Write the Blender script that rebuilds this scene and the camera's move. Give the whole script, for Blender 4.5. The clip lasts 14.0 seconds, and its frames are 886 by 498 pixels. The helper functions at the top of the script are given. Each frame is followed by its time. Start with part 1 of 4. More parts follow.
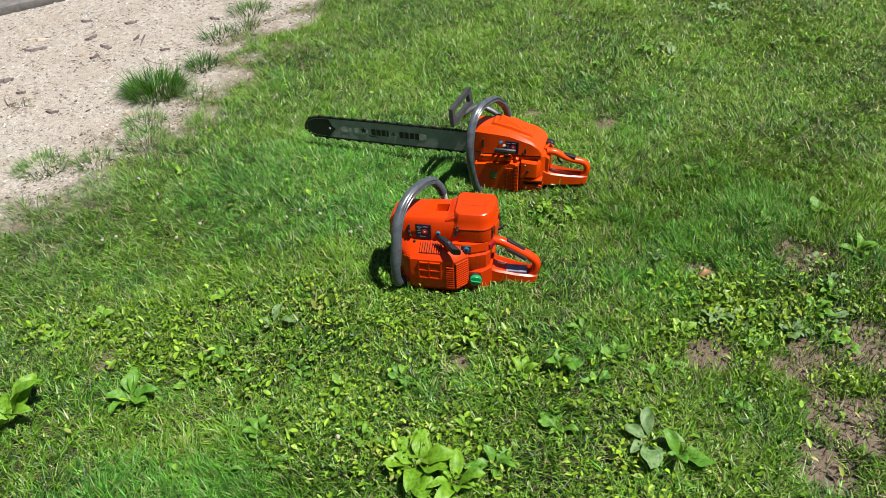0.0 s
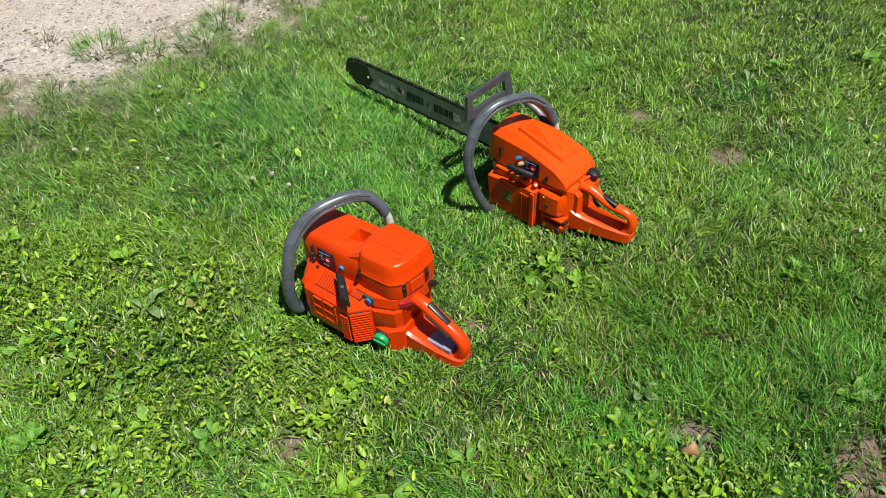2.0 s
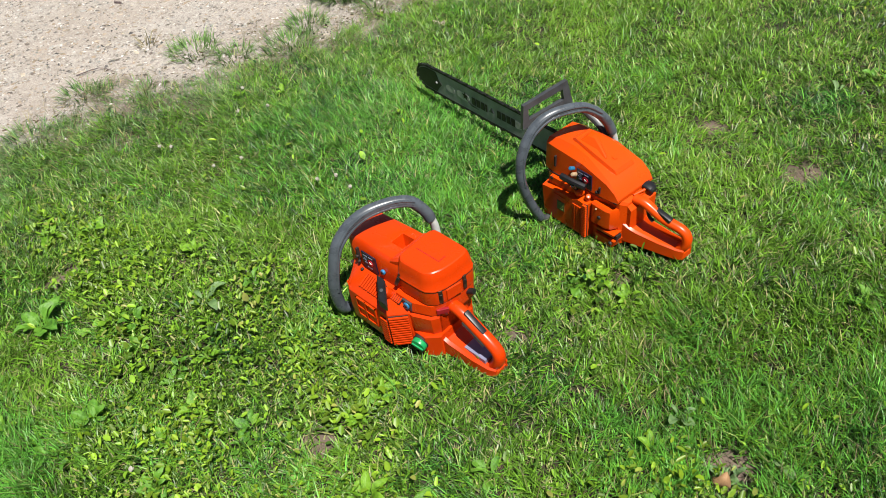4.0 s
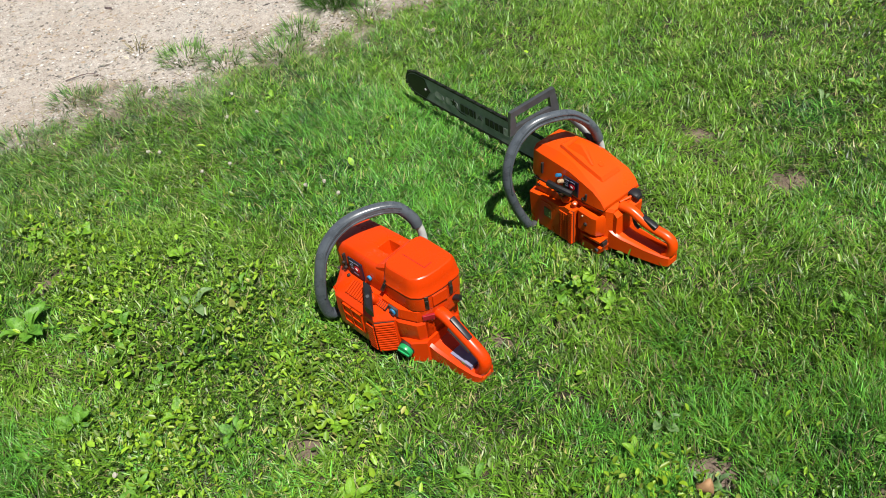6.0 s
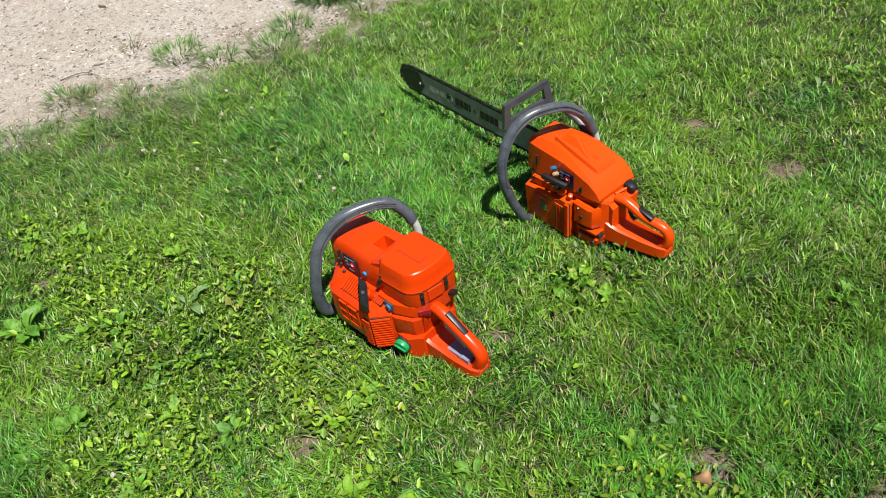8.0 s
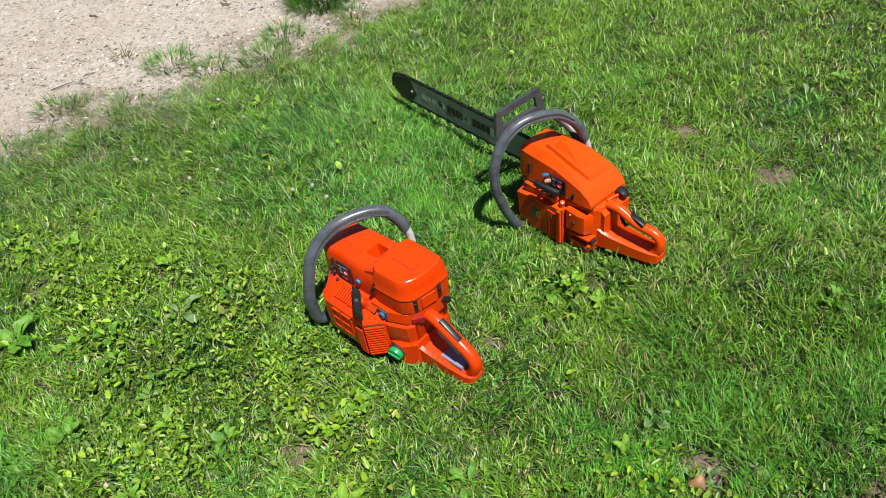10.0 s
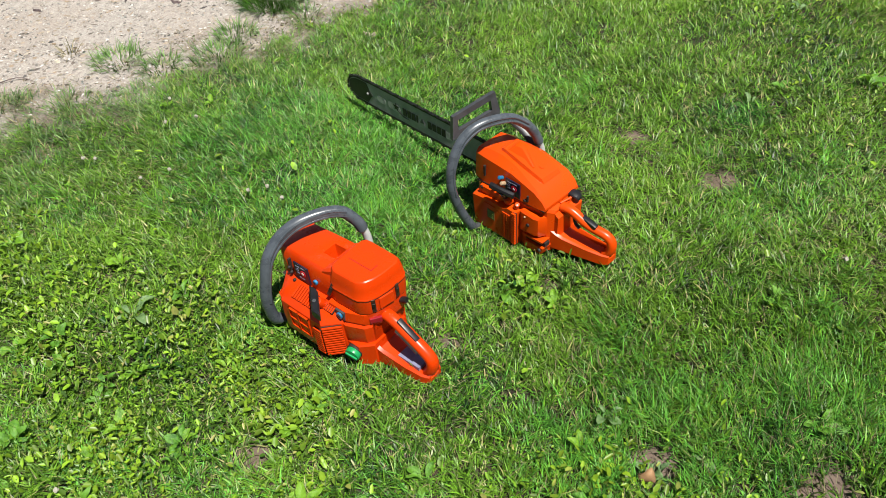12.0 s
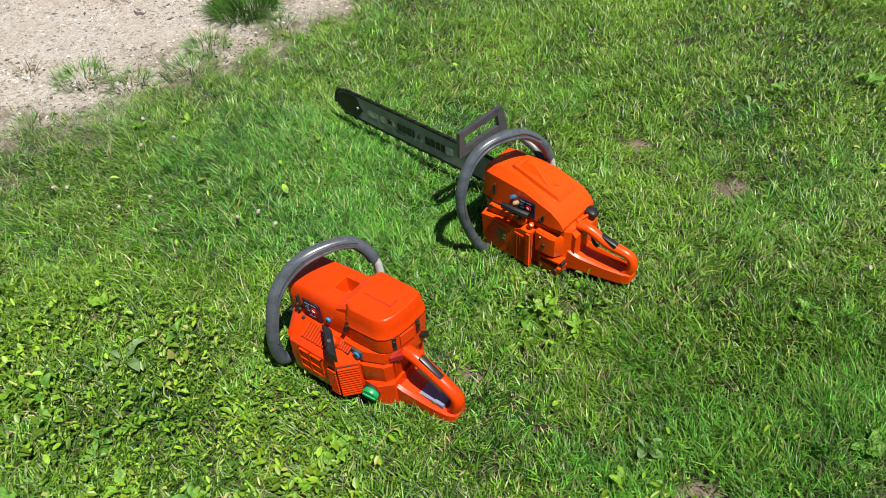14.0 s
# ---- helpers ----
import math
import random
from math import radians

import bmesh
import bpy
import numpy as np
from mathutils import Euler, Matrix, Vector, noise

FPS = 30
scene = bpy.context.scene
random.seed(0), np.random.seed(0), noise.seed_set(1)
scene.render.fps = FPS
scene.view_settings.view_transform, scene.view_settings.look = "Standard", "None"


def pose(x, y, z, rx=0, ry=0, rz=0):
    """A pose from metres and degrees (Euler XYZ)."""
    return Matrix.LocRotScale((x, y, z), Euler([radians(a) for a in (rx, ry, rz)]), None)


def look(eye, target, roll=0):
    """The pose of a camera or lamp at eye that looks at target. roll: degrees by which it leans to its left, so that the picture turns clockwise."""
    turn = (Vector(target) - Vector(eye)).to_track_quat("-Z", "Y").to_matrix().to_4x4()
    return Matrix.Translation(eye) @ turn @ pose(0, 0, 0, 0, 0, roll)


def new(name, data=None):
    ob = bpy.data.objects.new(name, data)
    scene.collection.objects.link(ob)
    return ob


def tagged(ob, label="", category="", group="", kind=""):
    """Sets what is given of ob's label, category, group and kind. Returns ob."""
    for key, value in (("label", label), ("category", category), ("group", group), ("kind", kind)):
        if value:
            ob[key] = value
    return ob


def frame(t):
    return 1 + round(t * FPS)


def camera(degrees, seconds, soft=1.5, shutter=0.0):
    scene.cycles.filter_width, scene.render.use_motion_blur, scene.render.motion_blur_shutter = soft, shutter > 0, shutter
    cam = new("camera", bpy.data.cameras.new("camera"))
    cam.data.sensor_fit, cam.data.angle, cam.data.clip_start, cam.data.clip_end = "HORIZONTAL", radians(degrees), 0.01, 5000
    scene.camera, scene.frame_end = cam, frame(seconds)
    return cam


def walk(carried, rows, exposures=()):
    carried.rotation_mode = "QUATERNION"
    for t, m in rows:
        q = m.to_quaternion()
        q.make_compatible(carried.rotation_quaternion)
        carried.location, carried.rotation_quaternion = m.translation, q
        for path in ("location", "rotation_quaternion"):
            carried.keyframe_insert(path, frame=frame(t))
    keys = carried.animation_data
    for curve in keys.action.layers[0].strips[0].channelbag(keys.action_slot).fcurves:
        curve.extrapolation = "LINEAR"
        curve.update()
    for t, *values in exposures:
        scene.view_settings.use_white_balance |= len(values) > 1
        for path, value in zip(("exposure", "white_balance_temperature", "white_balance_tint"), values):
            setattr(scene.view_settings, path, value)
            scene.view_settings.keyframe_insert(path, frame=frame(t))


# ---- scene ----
cam = camera(61.7, 14.0, 0.4)
PATH = [
    (0, (0.093, 0.043, 1.386), (0.030, 1.620, 0.158), -2.3),
    (0.5, (0.239, 0.185, 1.352), (0.087, 1.737, 0.100), 0.3),
    (1, (0.377, 0.361, 1.323), (0.123, 1.844, 0.005), -0.8),
    (1.5, (0.558, 0.629, 1.261), (0.257, 2.080, -0.081), -0.2),
    (1.6, (0.589, 0.676, 1.261), (0.181, 2.091, -0.093), -3.4),
    (1.7, (0.616, 0.709, 1.253), (0.131, 2.103, -0.097), -3.8),
    (1.8, (0.649, 0.753, 1.251), (0.104, 2.132, -0.092), -3.2),
    (1.9, (0.695, 0.811, 1.262), (0.034, 2.096, -0.119), -4.6),
    (2, (0.735, 0.855, 1.261), (0.030, 2.093, -0.143), -3.7),
    (2.2, (0.783, 0.910, 1.267), (-0.077, 2.056, -0.128), -5.6),
    (4.3, (0.851, 0.932, 1.273), (-0.092, 2.025, -0.111), -8.8),
    (4.5, (0.856, 0.934, 1.276), (-0.085, 2.033, -0.105), -8.7),
    (5, (0.861, 0.932, 1.273), (-0.074, 2.046, -0.100), -8.5),
    (5.5, (0.860, 0.933, 1.273), (-0.071, 2.053, -0.098), -8.0),
    (6, (0.860, 0.935, 1.271), (-0.074, 2.049, -0.102), -8.1),
    (6.5, (0.862, 0.936, 1.272), (-0.067, 2.041, -0.111), -8.3),
    (7, (0.867, 0.942, 1.271), (-0.064, 2.043, -0.115), -8.7),
    (7.5, (0.869, 0.948, 1.268), (-0.066, 2.046, -0.118), -9.1),
    (10, (0.869, 0.944, 1.272), (-0.052, 2.068, -0.102), -8.9),
    (10.5, (0.860, 0.937, 1.276), (-0.032, 2.088, -0.095), -7.5),
    (11, (0.856, 0.932, 1.281), (-0.005, 2.116, -0.081), -6.8),
    (11.5, (0.868, 0.928, 1.281), (0.024, 2.116, -0.090), -5.9),
    (12, (0.864, 0.921, 1.283), (0.056, 2.122, -0.097), -5.0),
    (12.5, (0.859, 0.926, 1.278), (0.081, 2.136, -0.111), -4.8),
    (13, (0.782, 0.941, 1.273), (0.041, 2.188, -0.105), -5.1),
    (13.5, (0.690, 0.948, 1.270), (0.003, 2.215, -0.117), -4.4),
    (14, (0.698, 0.963, 1.270), (-0.009, 2.212, -0.123), -4.3),
]
walk(cam, [(t, look(eye, target, roll)) for t, eye, target, roll in PATH], [(0.0, 1.04), (14.0, 1.04)])

# ---- world, sun, exposure ----
SUN_TO = Vector((0.43, -0.17, 1.0)).normalized()
world = bpy.data.worlds.new("daylight")
scene.world = world
world.use_nodes = True
sky = world.node_tree.nodes.new("ShaderNodeTexSky")
sky.sky_type = "NISHITA"
sky.sun_disc = False
sky.sun_elevation = math.asin(SUN_TO.z)
sky.sun_rotation = math.atan2(SUN_TO.x, SUN_TO.y)
background = world.node_tree.nodes["Background"]
world.node_tree.links.new(sky.outputs[0], background.inputs[0])
background.inputs[1].default_value = 0.032
sun = new("sun", bpy.data.lights.new("sun", "SUN"))
sun.data.energy = 5.2
sun.data.angle = radians(0.53)
sun.data.color = (1.0, 0.95, 0.87)
sun.matrix_world = look(SUN_TO * 20, (0, 0, 0))


# ---- materials ----
class Mat:
    """A node material with a Principled surface and short ways to add nodes."""

    def __init__(self, name, rough=0.5, metal=0.0, spec=0.5, colour=(0.5, 0.5, 0.5)):
        self.m = bpy.data.materials.new(name)
        self.m.use_nodes = True
        self.t = self.m.node_tree
        self.b = self.t.nodes["Principled BSDF"]
        self.b.inputs["Roughness"].default_value = rough
        self.b.inputs["Metallic"].default_value = metal
        self.b.inputs["Specular IOR Level"].default_value = spec
        self.b.inputs["Base Color"].default_value = (*colour, 1)

    def node(self, kind, **inputs):
        n = self.t.nodes.new(kind)
        for k, v in inputs.items():
            n.inputs[k.replace("_", " ")].default_value = v
        return n

    def link(self, a, b):
        self.t.links.new(a, b)

    def coord(self):
        return self.node("ShaderNodeTexCoord").outputs["Object"]

    def noise(self, scale, detail=4.0, rough=0.6, vector=None):
        n = self.node("ShaderNodeTexNoise", Scale=scale, Detail=detail, Roughness=rough)
        self.link(vector or self.coord(), n.inputs["Vector"])
        return n.outputs["Fac"]

    def ramp(self, value, stops):
        r = self.node("ShaderNodeValToRGB")
        els = r.color_ramp.elements
        while len(els) < len(stops):
            els.new(0.5)
        for e, (p, c) in zip(els, stops):
            e.position, e.color = p, (*c, 1)
        self.link(value, r.inputs[0])
        return r.outputs[0]

    def mix(self, fac, a, b, mode="MIX"):
        n = self.t.nodes.new("ShaderNodeMix")
        n.data_type, n.blend_type = "RGBA", mode
        for i, v in ((0, fac), (6, a), (7, b)):
            if isinstance(v, (int, float)):
                n.inputs[i].default_value = v
            elif isinstance(v, tuple):
                n.inputs[i].default_value = (*v, 1)
            else:
                self.link(v, n.inputs[i])
        return n.outputs[2]

    def colour(self, socket):
        self.link(socket, self.b.inputs["Base Color"])
        return self

    def bump(self, height, strength=0.3, distance=0.002):
        n = self.node("ShaderNodeBump", Strength=strength, Distance=distance)
        self.link(height, n.inputs["Height"])
        self.link(n.outputs[0], self.b.inputs["Normal"])
        return self

    def roughness(self, value, low, high):
        n = self.t.nodes.new("ShaderNodeMapRange")
        n.inputs["To Min"].default_value, n.inputs["To Max"].default_value = low, high
        self.link(value, n.inputs["Value"])
        self.link(n.outputs[0], self.b.inputs["Roughness"])
        return self


def paint(name, base, worn, rough=0.34):
    m = Mat(name, rough, 0, 0.26)
    big, fine = m.noise(14, 5), m.noise(160, 4)
    c = m.ramp(big, [(0.3, base), (0.62, tuple(v * 0.9 for v in base)), (0.8, worn)])
    specks = m.ramp(fine, [(0.66, (0, 0, 0)), (0.74, (1, 1, 1))])
    c = m.mix(m.mix(0.78, specks, (0.0, 0.0, 0.0)), c, (0.26, 0.062, 0.019))
    m.colour(c).bump(fine, 0.12, 0.0006).roughness(big, rough - 0.08, rough + 0.14)
    return m.m


def plain(name, colour, rough, metal=0.0, scale=60, vary=0.25, bump=0.2):
    m = Mat(name, rough, metal, 0.4)
    n, f = m.noise(scale, 5), m.noise(scale * 8, 3)
    m.colour(m.ramp(n, [(0.3, tuple(v * (1 - vary) for v in colour)), (0.7, tuple(min(1, v * (1 + vary)) for v in colour))]))
    m.bump(f, bump, 0.0006).roughness(n, max(0.05, rough - 0.1), min(1, rough + 0.12))
    return m.m


def foliage(name, low, high, patch, dry, rough=0.42, through_light=0.3, dry_from=0.93, spec=0.35, patch_scale=2.2, crumple=False):
    """Leaf surface: each blade has its own tone, patches of the lawn differ, some blades are dry; shaded hollows are
    painted in.
    """
    m = Mat(name, rough, 0, spec)
    geo = m.node("ShaderNodeNewGeometry")
    r = geo.outputs["Random Per Island"]
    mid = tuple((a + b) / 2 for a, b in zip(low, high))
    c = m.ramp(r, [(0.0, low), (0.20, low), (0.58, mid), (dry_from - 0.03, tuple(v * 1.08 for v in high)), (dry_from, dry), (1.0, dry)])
    n = m.noise(patch_scale, 5, 0.68, geo.outputs["Position"])
    # finer noise darkens and cools small patches, painting in shade between clumps
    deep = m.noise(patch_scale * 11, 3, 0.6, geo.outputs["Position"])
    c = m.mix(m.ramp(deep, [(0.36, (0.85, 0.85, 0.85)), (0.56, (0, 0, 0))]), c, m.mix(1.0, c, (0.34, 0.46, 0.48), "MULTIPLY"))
    c = m.mix(m.ramp(n, [(0.38, (0, 0, 0)), (0.64, (0.8, 0.8, 0.8))]), c, m.mix(0.55, c, patch))
    if crumple:
        spots = m.noise(7, 5, 0.7)
        c = m.mix(m.ramp(spots, [(0.4, (0, 0, 0)), (0.75, (0.6, 0.6, 0.6))]), c, m.mix(1.0, c, (0.62, 0.7, 0.6), "MULTIPLY"))
        m.bump(m.mix(0.5, m.noise(22, 4), spots), 0.6, 0.004)
    m.colour(c)
    tr = m.node("ShaderNodeBsdfTranslucent")
    m.link(m.mix(1.0, c, (1.35, 1.25, 0.55), "MULTIPLY"), tr.inputs["Color"])
    mx = m.node("ShaderNodeMixShader", Fac=through_light)
    m.link(m.b.outputs[0], mx.inputs[1])
    m.link(tr.outputs[0], mx.inputs[2])
    m.link(mx.outputs[0], m.t.nodes["Material Output"].inputs["Surface"])
    return m.m


ORANGE_A = paint("red_orange_paint", (0.471, 0.031, 0.0012), (0.397, 0.026, 0.0019), 0.25)
ORANGE_B = paint("orange_paint", (0.496, 0.045, 0.0012), (0.422, 0.037, 0.0019), 0.27)
RUBBER = plain("grey_rubber", (0.048, 0.057, 0.068), 0.27, scale=40)
GUARD = plain("grey_plastic", (0.036, 0.038, 0.042), 0.40, scale=50)
BLACK = plain("black_plastic", (0.0074, 0.0074, 0.0087), 0.4, scale=80)
DARK = plain("dark_gap", (0.0124, 0.0074, 0.0062), 0.7)
ALU = plain("bare_aluminium", (0.508, 0.508, 0.515), 0.35, 0.3, 90, 0.12)
STEEL = plain("bar_steel", (0.223, 0.236, 0.229), 0.42, 0.25, 30, 0.2)
CHAIN = plain("oiled_chain_steel", (0.031, 0.031, 0.0298), 0.45, 0.8, 120)
NOSE = plain("black_bar_nose", (0.0074, 0.0081, 0.0074), 0.5)
SILVER = plain("pale_silver_print", (0.341, 0.347, 0.335), 0.45, 0.3)
INK = plain("black_ink", (0.005, 0.005, 0.005), 0.5)
GREEN = plain("green_plastic", (0.0062, 0.205, 0.062), 0.35)
BLUE = plain("blue_plastic", (0.0124, 0.112, 0.236), 0.4)
NAVY = plain("dark_blue_print", (0.0074, 0.0074, 0.0217), 0.3)
RED = plain("red_print", (0.434, 0.0062, 0.0186), 0.35)
WHITE = plain("white_print", (0.465, 0.446, 0.422), 0.4)
TAN = plain("tan_plastic", (0.31, 0.223, 0.136), 0.45)
BADGE = plain("dark_red_badge", (0.198, 0.0062, 0.0124), 0.3)
BRONZE = plain("dark_bronze_steel", (0.046, 0.0248, 0.0174), 0.35, 0.5, 120, 0.4)
LILAC = plain("pale_lilac_surface", (0.136, 0.143, 0.211), 0.32, scale=40)

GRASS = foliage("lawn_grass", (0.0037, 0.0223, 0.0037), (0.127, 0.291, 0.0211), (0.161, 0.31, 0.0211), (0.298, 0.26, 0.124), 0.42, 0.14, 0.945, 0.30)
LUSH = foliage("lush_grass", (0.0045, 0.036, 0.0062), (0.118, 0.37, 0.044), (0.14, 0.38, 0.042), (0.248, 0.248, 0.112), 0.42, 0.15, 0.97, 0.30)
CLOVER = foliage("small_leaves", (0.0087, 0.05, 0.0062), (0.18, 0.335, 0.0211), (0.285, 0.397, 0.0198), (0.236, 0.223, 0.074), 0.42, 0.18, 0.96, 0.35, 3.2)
WEED = foliage("broad_leaf", (0.052, 0.160, 0.0175), (0.130, 0.310, 0.030), (0.160, 0.320, 0.030), (0.081, 0.136, 0.031), 0.42, 0.25, 0.97, 0.4, 9, True)
EDGE_GRASS = foliage("pale_edge_grass", (0.026, 0.081, 0.0217), (0.165, 0.30, 0.078), (0.175, 0.30, 0.070), (0.26, 0.223, 0.124), 0.45, 0.24, 0.86, 0.35)
TUFT = foliage("tuft_grass", (0.0112, 0.056, 0.0062), (0.056, 0.167, 0.0124), (0.062, 0.167, 0.0124), (0.155, 0.186, 0.05), 0.42, 0.24, 0.97, 0.32)
THATCH = foliage("dry_thatch", (0.093, 0.074, 0.034), (0.248, 0.205, 0.118), (0.099, 0.099, 0.037), (0.285, 0.248, 0.167), 0.7, 0.1)
STONE = foliage("gravel_stone", (0.136, 0.118, 0.108), (0.480, 0.455, 0.425), (0.300, 0.275, 0.250), (0.062, 0.058, 0.058), 0.85, 0.0, 0.86, 0.2, 4)
CRUMB = foliage("soil_crumb", (0.031, 0.0223, 0.0161), (0.149, 0.112, 0.084), (0.093, 0.068, 0.05), (0.211, 0.174, 0.136), 0.9, 0.0, 0.95, 0.15, 4)
FLAKE = foliage("wood_flake", (0.186, 0.136, 0.093), (0.40, 0.345, 0.275), (0.260, 0.215, 0.170), (0.060, 0.050, 0.048), 0.8, 0.0, 0.74, 0.2, 4)
BARK = plain("weathered_bark", (0.093, 0.071, 0.071), 0.85, scale=70, vary=0.5, bump=0.8)
PALEWOOD = plain("bleached_wood", (0.31, 0.26, 0.211), 0.8, scale=50, vary=0.3, bump=0.6)
GREYWOOD = plain("grey_weathered_board", (0.099, 0.093, 0.09), 0.8, scale=30, vary=0.3, bump=0.7)
DEADLEAF = plain("dead_brown_leaf", (0.223, 0.13, 0.062), 0.7, scale=120, vary=0.4)
PETAL = plain("white_petals", (0.248, 0.239, 0.198), 0.7)
STEM = plain("green_stem", (0.062, 0.124, 0.0248), 0.5)


def ground_material():
    m = Mat("soil_and_gravel", 0.9, 0, 0.2)
    pos = m.coord()
    fine, mid, big = m.noise(190, 6, 0.7, pos), m.noise(32, 6, 0.65, pos), m.noise(3.2, 5, 0.6, pos)
    # humus soil taken down to near-black, shade between blades put into its colour
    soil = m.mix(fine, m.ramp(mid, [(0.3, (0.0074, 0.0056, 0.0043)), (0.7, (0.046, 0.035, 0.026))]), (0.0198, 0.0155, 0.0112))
    sand = m.mix(0.5, m.ramp(fine, [(0.34, (0.060, 0.052, 0.046)), (0.48, (0.245, 0.224, 0.200)), (0.64, (0.450, 0.432, 0.405))]),
                 m.ramp(mid, [(0.32, (0.130, 0.112, 0.096)), (0.68, (0.318, 0.296, 0.268))]))
    sand = m.mix(m.ramp(big, [(0.4, (0, 0, 0)), (0.75, (0.35, 0.35, 0.35))]), sand, (0.186, 0.136, 0.099))
    mask = m.node("ShaderNodeAttribute")
    mask.attribute_name = "gravel"
    dry = m.node("ShaderNodeAttribute")
    dry.attribute_name = "bare"
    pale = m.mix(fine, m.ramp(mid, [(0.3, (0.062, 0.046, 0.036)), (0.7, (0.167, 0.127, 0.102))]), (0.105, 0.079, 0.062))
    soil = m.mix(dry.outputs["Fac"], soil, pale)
    turf = m.node("ShaderNodeAttribute")
    turf.attribute_name = "turf"
    green = m.mix(m.ramp(fine, [(0.3, (0, 0, 0)), (0.7, (1, 1, 1))]), m.ramp(mid, [(0.3, (0.0124, 0.031, 0.0062)), (0.7, (0.0279, 0.065, 0.0099))]), m.ramp(big, [(0.35, (0.0217, 0.056, 0.0087)), (0.7, (0.053, 0.077, 0.0136))]))
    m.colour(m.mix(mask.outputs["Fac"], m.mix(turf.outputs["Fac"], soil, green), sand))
    m.bump(m.mix(0.6, fine, mid), 0.9, 0.006)
    return m.m


GROUND = ground_material()


# ---- mesh helpers ----
def bm_object(name, bm, material, parent=None, label="", bevel=0.0, angle=32, segs=2):
    if bevel:
        edges = [e for e in bm.edges if len(e.link_faces) == 2 and e.calc_face_angle(0) > radians(angle)]
        bmesh.ops.bevel(bm, geom=edges, offset=bevel, segments=segs, affect="EDGES", profile=0.5, clamp_overlap=True)
    bmesh.ops.recalc_face_normals(bm, faces=bm.faces)
    me = bpy.data.meshes.new(name)
    bm.to_mesh(me)
    bm.free()
    me.polygons.foreach_set("use_smooth", [True] * len(me.polygons))
    me.set_sharp_from_angle(angle=radians(28))
    me.materials.append(material)
    ob = new(name, me)
    if parent:
        ob.parent = parent
    if label:
        ob["label"] = label
    return ob


def part(name, bm, material, parent, label="", bevel=0.0, segs=2):
    return bm_object(name, bm, material, parent, label, bevel, segs=segs)


def loft(sections, bm=None, closed=True):
    """Closed sections of equally many points, joined one to the next and capped."""
    bm = bm or bmesh.new()
    rings = [[bm.verts.new(p) for p in s] for s in sections]
    n = len(rings[0])
    for a, b in zip(rings, rings[1:]):
        for i in range(n):
            bm.faces.new((a[i], a[(i + 1) % n], b[(i + 1) % n], b[i]))
    if closed:
        bm.faces.new(rings[0])
        bm.faces.new(rings[-1][::-1])
    return bm


def sec(x, y0, y1, z0, z1, c=0.01, c2=None, split=None, lean=0.0):
    """A section across the saw at x: a box with chamfered upper edges, its top drawn in by lean."""
    c2 = c if c2 is None else c2
    top = [(y0 + lean + c, z1)] + [(y, z1) for y in (split or ())] + [(y1 - lean - c, z1)]
    pts = [(y0, z0), (y0 + lean, z1 - c2)] + top + [(y1 - lean, z1 - c2), (y1, z0)]
    return [Vector((x, y, z)) for y, z in pts]


def slab(outline, y0, y1, bm=None, inset=0.0):
    """A plate cut to an outline of (x, z), from y0 to y1; its y0 side may be drawn in."""
    cx = sum(p[0] for p in outline) / len(outline)
    cz = sum(p[1] for p in outline) / len(outline)
    near = []
    for x, z in outline:
        d = math.hypot(x - cx, z - cz) or 1
        near.append(Vector((x - (x - cx) / d * inset, y0, z - (z - cz) / d * inset)))
    return loft([near, [Vector((x, y1, z)) for x, z in outline]], bm)


def box(x0, x1, y0, y1, z0, z1, bm=None):
    return slab([(x0, z0), (x1, z0), (x1, z1), (x0, z1)], y0, y1, bm)


def block(m, sx, sy, sz, bm=None):
    bm = bm or bmesh.new()
    bmesh.ops.create_cube(bm, size=1, matrix=m @ Matrix.Diagonal((sx, sy, sz, 1)))
    return bm


def smooth_path(points, per=6):
    pts = [Vector(p) for p in points]
    ext = [2 * pts[0] - pts[1]] + pts + [2 * pts[-1] - pts[-2]]
    out = []
    for i in range(1, len(ext) - 2):
        a, b, c, d = ext[i - 1:i + 3]
        for k in range(per):
            t = k / per
            out.append(0.5 * (2 * b + (c - a) * t + (2 * a - 5 * b + 4 * c - d) * t * t + (3 * b - a - 3 * c + d) * t ** 3))
    return out + [pts[-1]]


def tube(points, ru, rv=None, sides=14, side=Vector((0, 1, 0)), per=6, bm=None):
    """A tube along a smoothed path; ru is its radius along side, rv across it; each may be a list along the path."""
    path = smooth_path(points, per) if per else [Vector(p) for p in points]
    rings = []
    n = len(path)
    for i, p in enumerate(path):
        d = (path[min(i + 1, n - 1)] - path[max(i - 1, 0)]).normalized()
        v = d.cross(side).normalized()
        u = v.cross(d).normalized()
        f = i / (n - 1)
        a = ru(f) if callable(ru) else ru
        b = a if rv is None else (rv(f) if callable(rv) else rv)
        rings.append([p + u * a * math.cos(w) + v * b * math.sin(w) for w in (2 * math.pi * k / sides for k in range(sides))])
    return loft(rings, bm)


def disc(centre, axis, r, depth, sides=20, bm=None, r2=None):
    bm = bm or bmesh.new()
    q = Vector(axis).to_track_quat("Z", "Y").to_matrix().to_4x4()
    bmesh.ops.create_cone(bm, cap_ends=True, segments=sides, radius1=r, radius2=r2 if r2 is not None else r, depth=depth,
                          matrix=Matrix.Translation(centre) @ q)
    return bm


